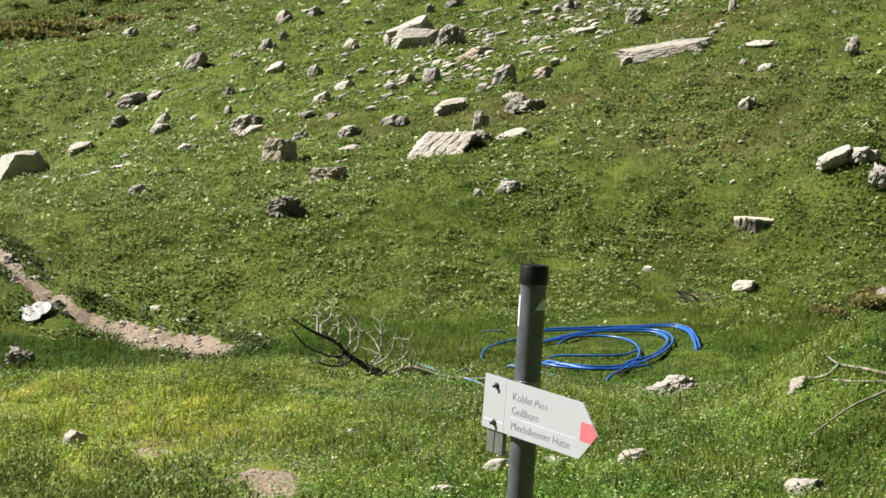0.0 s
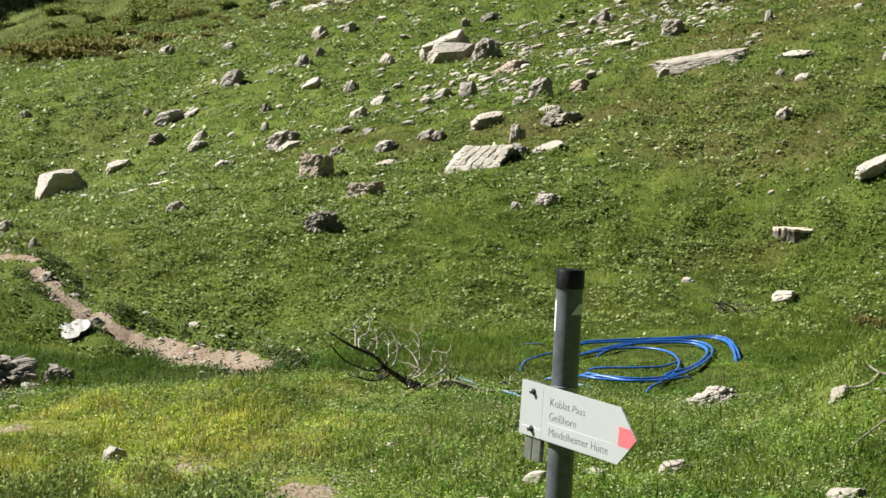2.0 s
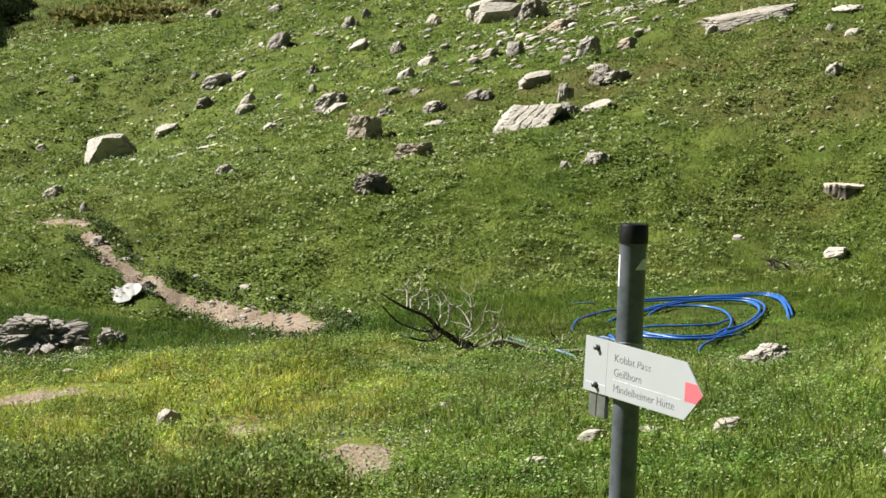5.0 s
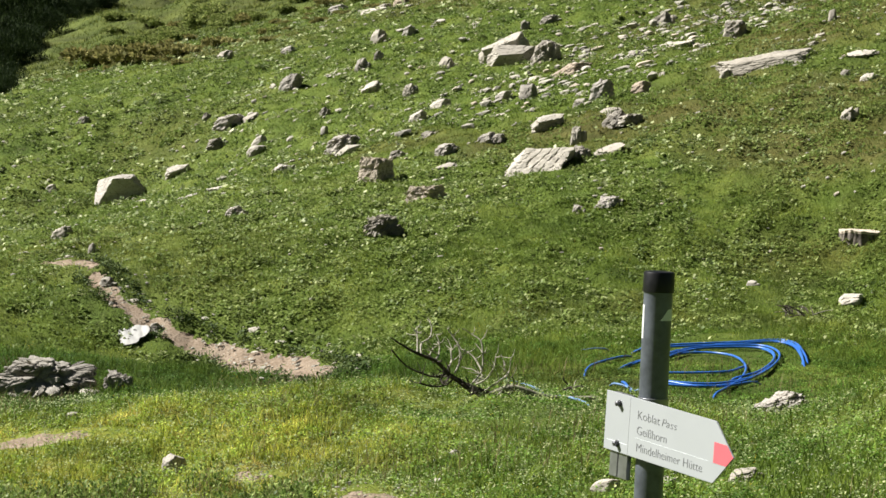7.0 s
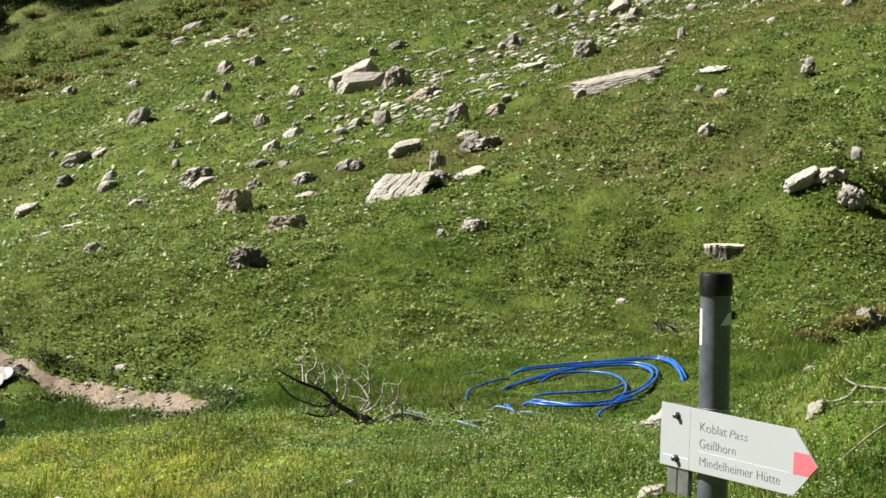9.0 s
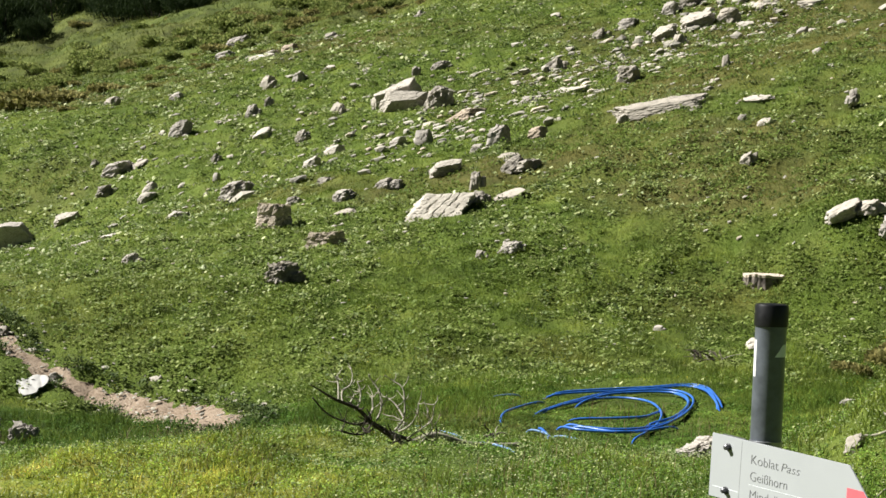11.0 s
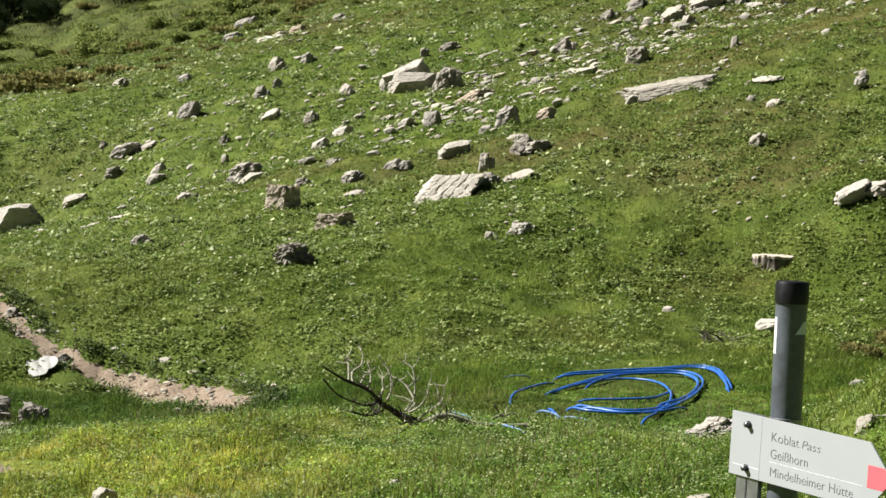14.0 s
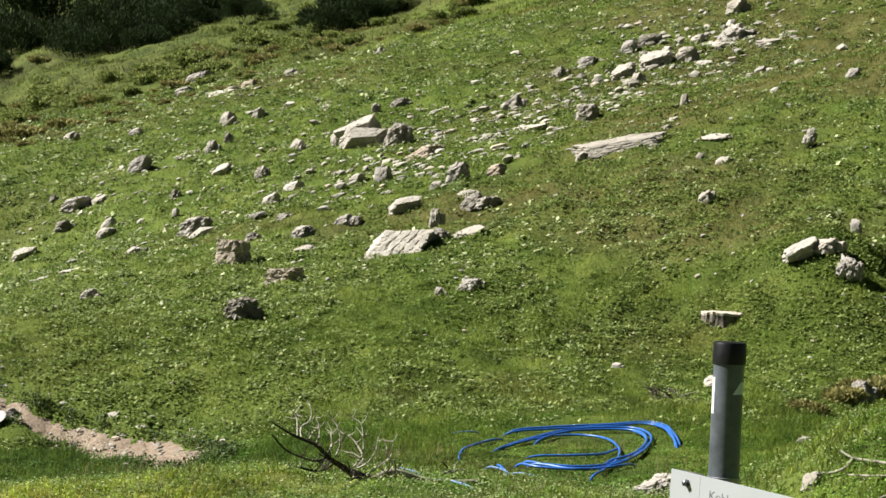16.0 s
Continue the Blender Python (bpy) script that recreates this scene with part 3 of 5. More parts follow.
def words(text, size, width, parent, at, slant=0.0):
    """Raised lettering on the plate, squeezed to the given width."""
    cu = bpy.data.curves.new("lettering", 'FONT')
    cu.body, cu.size, cu.shear, cu.extrude = text, size, slant, 0.0003
    cu.offset = -0.0006
    tmp = bpy.data.objects.new("lettering", cu)
    scene.collection.objects.link(tmp)
    me = bpy.data.meshes.new_from_object(tmp.evaluated_get(bpy.context.evaluated_depsgraph_get()))
    bpy.data.objects.remove(tmp)
    co = np.empty(len(me.vertices) * 3, np.float32)
    me.vertices.foreach_get("co", co)
    co = co.reshape(-1, 3)
    k = width / (co[:, 0].max() - co[:, 0].min())
    co = np.stack([(co[:, 0] - co[:, 0].min()) * k, -co[:, 2], co[:, 1]], 1)
    me.vertices.foreach_set("co", co.ravel())
    me.materials.append(M_INK)
    ob = new("lettering", me)
    ob.parent = parent
    ob.matrix_basis = pose(at[0], -0.0004, at[1])
    return tagged(ob, "dark grey printed lettering")


def signpost(x, y, top):
    foot = gz(x, y) - 0.25
    post = new("signpost")
    post.matrix_world = pose(x, y, foot)
    tall = top - foot
    part_pole = smooth(part("pole", lathe([(0.0345, 0), (0.0345, tall - 0.01)]), M_STEEL, post))
    cap = lathe([(0.0372, tall - 0.049), (0.0374, tall - 0.046), (0.0370, tall - 0.006), (0.0352, tall - 0.001), (0.030, tall), (0.004, tall + 0.001)])
    smooth(part("cap", cap, M_CAP, post, "black plastic end cap"), 30)
    # clamp band
    z = 0.882 - foot
    smooth(part("clamp", lathe([(0.0352, z - 0.030), (0.0366, z - 0.029), (0.0366, z - 0.004), (0.0352, z - 0.003)]), M_CLAMP, post, "galvanised clamp band"), 30)
    # stickers wrapped on the tube
    def wrap(name, a0, a1, z0, z1, material, slope=0.0, label=""):
        bm = bmesh.new()
        n = 8
        r = 0.0348
        low, high = [], []
        for i in range(n + 1):
            a = radians(a0 + (a1 - a0) * i / n)
            k = i / n
            low.append(bm.verts.new((r * math.sin(a), -r * math.cos(a), z0)))
            high.append(bm.verts.new((r * math.sin(a), -r * math.cos(a), z0 + (z1 - z0) * min(1.0, k * slope if slope else 1.0) + 0.0005)))
        for i in range(n):
            bm.faces.new((low[i], low[i + 1], high[i + 1], high[i]))
        return smooth(part(name, bm, material, post, label))
    wrap("sticker", 10, 82, 1.065 - foot, 1.092 - foot, M_FILM, 2.2, "pale grey corner of a sticker")
    wrap("sticker", -88, -66, 1.02 - foot, 1.10 - foot, M_FILM_WHITE, 0.0, "white narrow sticker")
    # arrow board
    h, shoulder, s0 = 0.142, 0.436, 0.121
    board = slab([(0, -h), (shoulder, -h), (shoulder + h / 2, -h / 2), (shoulder, 0), (0, 0)], 0.004, 0.0008)
    plate = part("arrow_board", board, M_PLATE, post, "white enamelled arrow board")
    turn = pose(0, 0, 0, 0, 1.8, -57.2)
    n = Vector((-math.sin(radians(57.2)), -math.cos(radians(57.2)), 0))
    a = turn.to_3x3() @ Vector((1, 0, 0))
    plate.matrix_basis = Matrix.Translation(n * 0.05 - a * s0 + Vector((0, 0, 0.8789 - foot))) @ turn
    third = h / 3
    part("red_mark", slab([(shoulder - 0.002, -2 * third), (shoulder + third - 0.002, -2 * third), (shoulder + h / 2 - 0.002, -h / 2), (shoulder + third - 0.002, -third), (shoulder - 0.002, -third)], -0.0005), M_RED, plate, "red tip of the trail mark")
    for i, (txt, width, zz, xx) in enumerate((("Koblat", 0.088, -0.048, 0.135), ("Geißhorn", 0.118, -0.085, 0.135), ("Mindelheimer Hütte", 0.258, -0.125, 0.137))):
        words(txt, 0.030, width, plate, (xx, zz))
    words("Pass", 0.027, 0.058, plate, (0.135 + 0.097, -0.048), 0.2)
    part("rule", slab([(0.13, -0.0945), (0.42, -0.0945), (0.42, -0.0938), (0.13, -0.0938)], -0.0003), M_FILM, plate, "fine grey ruled line")
    part("rule", slab([(0.012, -0.118), (0.10, -0.118), (0.10, -0.1168), (0.012, -0.1168)], -0.0003), M_FILM, plate, "fine grey ruled line")
    part("edge_strip", slab([(0.098, -h + 0.002), (0.101, -h + 0.002), (0.101, -0.002), (0.098, -0.002)], -0.0004), M_PLATE, plate)
    for zz in (-0.024, -0.121):
        bm = lathe([(0.0085, 0.0), (0.0085, 0.003), (0.0062, 0.003), (0.0062, 0.011), (0.003, 0.013)], 12)
        b = smooth(part("bolt", bm, M_BOLT, plate, "dark hexagonal bolt"), 30)
        b.matrix_basis = pose(0.058, 0, zz, 90)
    # bracket behind the board
    br = part("bracket", slab([(0.022, -h - 0.062), (0.095, -h - 0.062), (0.095, 0.0), (0.022, 0.0)], 0.012, 0.001), M_CLAMP, plate, "galvanised bracket behind the board")
    br.matrix_basis = pose(0, 0.0055, 0)
    slot = part("slot", slab([(0.054, -h - 0.06), (0.058, -h - 0.06), (0.058, -h), (0.054, -h)], 0.002), M_BOLT, plate)
    slot.matrix_basis = pose(0, 0.0045, 0)
    return tagged(post, "galvanised steel signpost with white arrow board", "signpost")


signpost(0.24, 5.62, 1.18)

# ---- rocks ----
shaped_rock("boulder", "large pale boulder with a sloping top", M_WHITE, -1.35, 62.9, (1.46, 1.2, 1.34),
            [((-0.44, -0.30, 0.85), 0.54), ((-0.50, 0.12, 0.86), 0.50), ((0.30, 0.15, 0.95), 0.94), ((-1, -0.1, -0.1), 0.95), ((0.92, -0.25, 0.10), 0.80), ((-0.30, -0.95, -0.22), 0.72), ((0, 1, 0.2), 0.9), ((0, 0, -1), 0.95)],
            0.03, 11, 0, 6, None, 0.22, 0.04)
shaped_rock("boulder", "pale flat-topped block split off the large boulder", M_WHITE, -1.08, 61.9, (1.20, 0.8, 0.72),
            [((-0.15, -0.60, 0.78), 0.56), ((0.10, -0.92, -0.38), 0.72), ((0.85, -0.50, -0.10), 0.80), ((-0.9, -0.25, 0.2), 0.88), ((0, 0.1, 1), 0.85), ((0, 1, 0), 0.9), ((0, 0, -1), 0.95)],
            0.03, 19, 0, 6, None, 0.03, 0.04)
shaped_rock("boulder", "wedge-shaped boulder with a steep shaded face", M_GREY, -11.50, 58.9, (1.46, 1.2, 1.00),
            [((-0.05, -0.14, 0.98), 0.76), ((-0.86, -0.44, 0.28), 0.63), ((0.26, -0.95, -0.16), 0.52), ((0.84, 0.0, 0.54), 0.82), ((-0.45, 0, 0.90), 0.80), ((-1, 0, 0), 0.95), ((0, 1, 0.2), 0.9), ((1, 0, 0), 0.97), ((0, 0, -1), 0.95)],
            0.03, 12, 0, 6, None, 0.14, 0.03)
shaped_rock("boulder", "tilted limestone slab with slanting clefts", M_WHITE, -0.08, 45.15, (1.24, 0.95, 0.86),
            [((-0.30, -0.78, 0.56), 0.50), ((-0.05, 0.15, 1), 0.66), ((-0.86, -0.1, 0.5), 0.80), ((0.94, -0.1, -0.35), 0.74), ((0, 1, 0.2), 0.9), ((0, 0, -1), 0.95)],
            0.05, 13, 0, 6, ((1.0, 0.0, -0.62), 3.6, 0.13), 0.30, 0.03)
shaped_rock("boulder", "squared limestone boulder with mossy top", M_MOSSY, -3.60, 46.15, (0.84, 0.8, 0.80),
            [((0.04, -0.05, 1), 0.80), ((-0.34, -0.92, 0.20), 0.66), ((0.80, -0.60, 0.02), 0.60), ((-0.95, 0.0, 0.12), 0.84), ((0, 1, 0), 0.9), ((1, 0.2, 0), 0.95), ((0, 0, -1), 0.95)],
            0.06, 17, 0, 6, ((1.0, 0.0, -0.3), 3.0, 0.08), 0.22, 0.07)
long_slab = shaped_rock("boulder", "long low limestone slab lying across the slope", M_PALE, 4.93, 50.95, (2.02, 0.9, 0.62),
            [((-0.08, -0.82, 0.56), 0.60), ((0.06, -0.05, 1), 0.62), ((0.32, 0, 0.95), 0.72), ((-0.96, -0.25, 0.1), 0.93), ((0.94, -0.3, 0.3), 0.93), ((0, 1, 0), 0.85), ((-0.30, -0.95, -0.35), 0.86), ((0, 0, -1), 0.95)],
            0.04, 14, 0, 6, ((0.10, 0.35, 1), 2.2, 0.06), 0.30, 0.05)
lay(long_slab, 4.93, 50.95, float(land(4.93, 50.6)) + 0.12, -3)
shaped_rock("stone", "pale cream pointed stone sitting in the meadow", M_WHITE, -3.50, 21.15, (0.20, 0.14, 0.20),
            [((-0.55, -0.35, 0.75), 0.62), ((0.8, -0.55, 0.1), 0.66), ((0.3, 0.1, 1), 0.86), ((-1, -0.2, 0), 0.95), ((-0.2, -1, 0.1), 0.8), ((0, 1, 0), 0.9), ((0, 0, -1), 0.9)],
            0.05, 31, 0, 4, None, 0.15)
rock("flat", -10.63, 57.32, 0.51, 0.13)
rock("ledge", -10.01, 59.14, 0.71, 0.41)
rock("flat", -7.36, 49.28, 0.74, 0.25)
rock("flat", -8.18, 48.74, 0.50, 0.11)
rock("flat", -7.99, 49.38, 0.38, 0.10)
rock("dark", -6.11, 43.55, 0.58, 0.27)
rock("rough", -6.08, 50.50, 0.65, 0.26)
rock("flat", -6.39, 53.79, 0.47, 0.19)
rock("round", -7.75, 58.18, 0.52, 0.28)
rock("round", -7.83, 59.32, 0.43, 0.29)
rock("dark", -9.21, 60.90, 0.72, 0.30)
rock("grey", -9.20, 62.53, 0.91, 0.39)
rock("flat", -8.57, 62.50, 0.55, 0.23)
rock("dark", -10.00, 63.92, 0.30, 0.20)
rock("grey", -7.69, 64.68, 0.72, 0.47)
rock("ledge", -5.05, 61.80, 0.57, 0.36)
rock("dark", -3.85, 60.67, 0.48, 0.30)
rock("dark", -6.20, 60.63, 0.34, 0.22)
rock("grey", -5.95, 58.26, 0.24, 0.19)
rock("rough", -5.06, 53.78, 0.90, 0.41)
rock("dark", -0.17, 61.0, 0.86, 0.70)
rock("dark", -0.85, 67.81, 0.29, 0.28)
rock("dark", -0.10, 68.26, 0.70, 0.24)
rock("dark", -3.34, 48.96, 0.43, 0.19)
rock("mossy", -2.36, 43.38, 0.88, 0.30)
rock("pale", -10.77, 72.20, 0.58, 0.26)
rock("grey", -8.46, 70.48, 0.55, 0.24)
rock("rough", -5.57, 65.07, 0.53, 0.43)
rock("flat", -6.35, 64.78, 0.77, 0.28)
rock("dark", -5.24, 66.69, 0.31, 0.26)
rock("pale", -5.49, 69.57, 0.57, 0.43)
rock("grey", -4.58, 70.08, 0.45, 0.31)
rock("pale", -3.01, 63.26, 0.52, 0.39)
rock("white", -2.87, 57.50, 0.59, 0.25)
rock("white", -3.35, 56.28, 0.52, 0.27)
rock("orange", 0.53, 57.75, 1.12, 0.35)
rock("dark", -2.77, 51.66, 0.45, 0.17)
rock("rough", -2.19, 48.14, 0.59, 0.25)
rock("flat", -2.11, 46.22, 0.52, 0.15)
rock("rough", -1.26, 48.74, 0.65, 0.22)
rock("clump", -2.99, 40.87, 0.79, 0.35)
rock("grey", -7.96, 86.54, 1.16, 0.40)
rock("grey", -8.08, 82.15, 0.85, 0.30)
rock("flat", -6.43, 77.92, 1.12, 0.22)
rock("orange", -5.48, 79.02, 0.69, 0.28)
rock("white", -5.03, 76.10, 0.43, 0.22)
rock("pale", -4.03, 80.06, 0.70, 0.27)
rock("flat", -3.65, 71.31, 0.37, 0.15)
rock("flat", -2.38, 69.64, 0.46, 0.18)
rock("dark", -0.86, 80.59, 0.52, 0.29)
rock("white", 4.01, 50.83, 0.29, 0.17)
rock("flat", 6.23, 52.81, 0.35, 0.16)
rock("block2", 4.78, 57.93, 0.66, 0.43)
rock("pale", 3.24, 64.28, 0.66, 0.46)
rock("darkblock", 7.88, 70.78, 0.88, 0.51)
rock("grey", 7.17, 70.46, 0.66, 0.47)
rock("ledge", 7.80, 68.02, 1.23, 0.56)
rock("pale", 8.73, 68.05, 0.78, 0.53)
rock("ledge", 6.64, 66.74, 0.83, 0.55)
rock("pale", 6.95, 65.68, 0.44, 0.37)
rock("flat", 9.68, 68.99, 0.75, 0.27)
rock("flat", 12.05, 69.02, 0.65, 0.22)
rock("pale", 4.86, 68.82, 0.67, 0.35)
rock("grey", 5.81, 69.84, 0.86, 0.31)
rock("ledge", 3.36, 57.84, 0.95, 0.21)
rock("rough", 2.28, 58.04, 0.77, 0.25)
rock("white", 0.69, 51.07, 0.35, 0.20)
rock("grey", 1.19, 51.51, 0.61, 0.49)
rock("orange", 2.11, 51.51, 0.49, 0.22)
rock("flat", 2.33, 54.12, 0.46, 0.15)
rock("flat", 2.56, 52.79, 0.47, 0.16)
rock("grey", -0.51, 54.40, 0.51, 0.46)
rock("flat", 1.37, 49.16, 0.56, 0.23)
rock("dark", 1.59, 47.93, 0.93, 0.33)
rock("ledge", -0.03, 48.77, 0.75, 0.37)
rock("dark", 0.67, 45.48, 0.46, 0.27)
rock("dark", 0.65, 46.91, 0.38, 0.36)
rock("flat", 1.27, 45.31, 0.72, 0.20)
rock("pale", 6.11, 45.26, 0.42, 0.34)
rock("flat", 6.97, 49.73, 0.80, 0.17)
rock("white", 6.85, 47.80, 0.46, 0.21)
rock("dark", 6.45, 48.65, 0.26, 0.14)
rock("white", 8.91, 53.56, 0.26, 0.17)
rock("pale", 6.96, 55.40, 0.26, 0.31)
rock("grey", 9.90, 61.54, 0.42, 0.27)
rock("rough", 8.81, 48.37, 0.38, 0.33)
rock("ledge", 7.12, 40.06, 0.66, 0.36)
rock("pale", 7.65, 40.03, 0.62, 0.25)
rock("rough", 7.87, 39.42, 0.53, 0.39)
rock("rough", 10.61, 69.89, 1.53, 0.58)
rock("pale", 11.12, 73.53, 0.96, 0.46)
rock("grey", 10.69, 53.01, 0.42, 0.28)
rock("grey", 8.49, 41.83, 0.26, 0.26)
rock("rough", 1.22, 41.51, 0.68, 0.24)
rock("dark", 0.66, 41.31, 0.32, 0.18)
rock("white", 3.59, 37.70, 0.23, 0.11)
rock("white", 5.16, 36.63, 0.46, 0.14)
rock("rough", 2.89, 26.2, 0.74, 0.25)
rock("pale", 3.26, 19.32, 0.23, 0.13)
rock("grey", 5.37, 30.23, 0.25, 0.14)
rock("rough", 7.32, 35.29, 0.55, 0.31)
rock("pale", 1.74, 18.23, 0.32, 0.08)
rock("pale", 1.06, 18.17, 0.23, 0.07)
rock("pale", -0.83, 18.89, 0.10, 0.07)
rock("flat", 9.67, 69.27, 0.83, 0.22)
rock("flat", 10.34, 69.60, 0.73, 0.18)
rock("flat", 11.32, 68.73, 0.90, 0.22)
rock("flat", 12.15, 69.44, 0.62, 0.16)
rock("flat", 9.09, 67.16, 0.63, 0.21)
rock("flat", 9.92, 67.61, 0.53, 0.14)
rock("white", 8.33, 69.92, 0.44, 0.20)
rock("white", 9.45, 70.56, 0.66, 0.26)
rock("flat", 3.29, 58.38, 0.87, 0.21)
rock("flat", 2.54, 53.43, 0.55, 0.16)
rock("flat", 6.36, 53.13, 0.36, 0.12)
rock("white", 6.11, 52.16, 0.32, 0.12)
rock("white", -6.11, 79.41, 0.53, 0.16)
rock("flat", -6.81, 79.31, 0.61, 0.18)
rock("pale", -7.68, 87.39, 0.50, 0.27)
rock("grey", -8.10, 81.65, 0.46, 0.21)
rock("grey", -8.32, 90.53, 0.42, 0.21)
rock("pale", 0.10, 16.69, 0.25, 0.06)
rock("pale", 2.80, 15.74, 0.40, 0.15)
rock("pale", 0.57, 18.09, 0.24, 0.08)
rock("flat", -0.75, 20.55, 0.12, 0.05)
rock("flat", -5.20, 24.39, 0.16, 0.05)
for cx, cy, size, seed in ((-6.42, 28.45, (1.24, 0.75, 0.62), 51), (-5.46, 28.45, (0.38, 0.35, 0.38), 52)):
    shaped_rock("boulder", "craggy layered grey limestone outcrop", M_CRAG, cx, cy, size,
                [((-0.12, -0.22, 1), 0.66), ((-0.15, -0.95, 0.22), 0.74), ((0.85, -0.5, 0.1), 0.80), ((0.3, 0.0, 0.95), 0.74), ((-1, 0, 0.1), 0.95), ((0, 1, 0), 0.9), ((1, 0, 0), 0.96), ((0, 0, -1), 0.95)],
                0.10, seed, 0, 6, None, 0.16, 0.20, 0.9)
rock("flat", -5.76, 28.07, 0.33, 0.11)
rock("pale", -9.52, 42.99, 0.41, 0.30)
rock("dark", -13.84, 64.94, 0.52, 0.26)
rock("white", -13.68, 60.18, 0.32, 0.21)
rock("white", 3.67, 37.69, 0.16, 0.07)
rock("flat", -4.77, 36.46, 0.21, 0.10)
rock("flat", -4.26, 35.95, 0.21, 0.08)
rock("rough", -6.44, 36.56, 0.21, 0.13)
rock("dark", -7.61, 38.09, 0.26, 0.14)
rock("dark", -8.38, 40.48, 0.15, 0.21)
rock("grey", -1.20, 56.62, 0.44, 0.18)
rock("grey", 6.89, 47.85, 0.38, 0.15)
rock("flat", -1.29, 52.41, 0.41, 0.16)

# ---- grass and herbs ----
def scatter(rng, count, y0, y1, power, a=-0.285, b=0.255, x_off=-0.2):
    """Places over the fan of land that lies ahead, thinning out with distance."""
    k = 2.0 - power
    u = rng.random(count)
    y = (y0 ** k + u * (y1 ** k - y0 ** k)) ** (1 / k) if abs(k) > 1e-6 else y0 * (y1 / y0) ** u
    x = (a + (b - a) * rng.random(count)) * y + x_off
    return x, y


def blades(name, label, rng, x, y, height, width, lean, material, bent=True):
    """Blades of grass as one mesh: bent strips, or single slivers far off."""
    n = len(x)
    z = ground_z(x, y) - 0.01
    yaw, to = rng.random(n) * math.tau, rng.random(n) * math.tau
    out = lean * height
    base = np.stack([x, y, z], 1)
    side = np.stack([np.cos(yaw), np.sin(yaw), 0 * yaw], 1) * (width / 2)[:, None]
    drop = np.stack([np.cos(to), np.sin(to), 0 * to], 1)
    tip = base + drop * out[:, None] + np.array([0, 0, 1.0]) * (height * np.sqrt(np.clip(1 - lean**2 * 0.6, 0.1, 1)))[:, None]
    if not bent:
        v = np.stack([base - side, base + side, tip], 1).reshape(-1, 3)
        f = np.arange(3 * n).reshape(-1, 3)
    else:
        mid = base + drop * (out * 0.32)[:, None] + np.array([0, 0, 1.0]) * (height * 0.6)[:, None]
        v = np.stack([base - side, base + side, mid - side * 0.8, mid + side * 0.8, tip], 1).reshape(-1, 3)
        i = np.arange(n)[:, None] * 5
        f = np.concatenate([i + [0, 1, 3], i + [0, 3, 2], i + [2, 3, 4]], 0)
    ob = mesh_object(name, v, f, material)
    return tagged(ob, label, "grass", kind="stuff")


def short_sward(x, y):
    """Grass is kept low round the hose and the fallen branch."""
    hose = np.exp(-(((x - 2.4) / 2.2) ** 2 + ((y - 30.3) / 3.9) ** 2) ** 2)
    branch = np.exp(-(((x + 0.5) / 1.5) ** 2 + ((y - 23.4) / 1.6) ** 2) ** 2)
    rocks = np.exp(-(((x + 5.9) / 1.3) ** 2 + ((y - 26.3) / 1.5) ** 2) ** 2) + np.exp(-(((x - 2.9) / 0.7) ** 2 + ((y - 25.2) / 1.3) ** 2) ** 2)
    return 1 - 0.74 * np.maximum(np.maximum(hose, 0.8 * branch), 0.85 * rocks)


def off_trail(x, y, rng, soft=0.12):
    return trail_gap(x, y) > soft * rng.random(len(x)) - 0.02


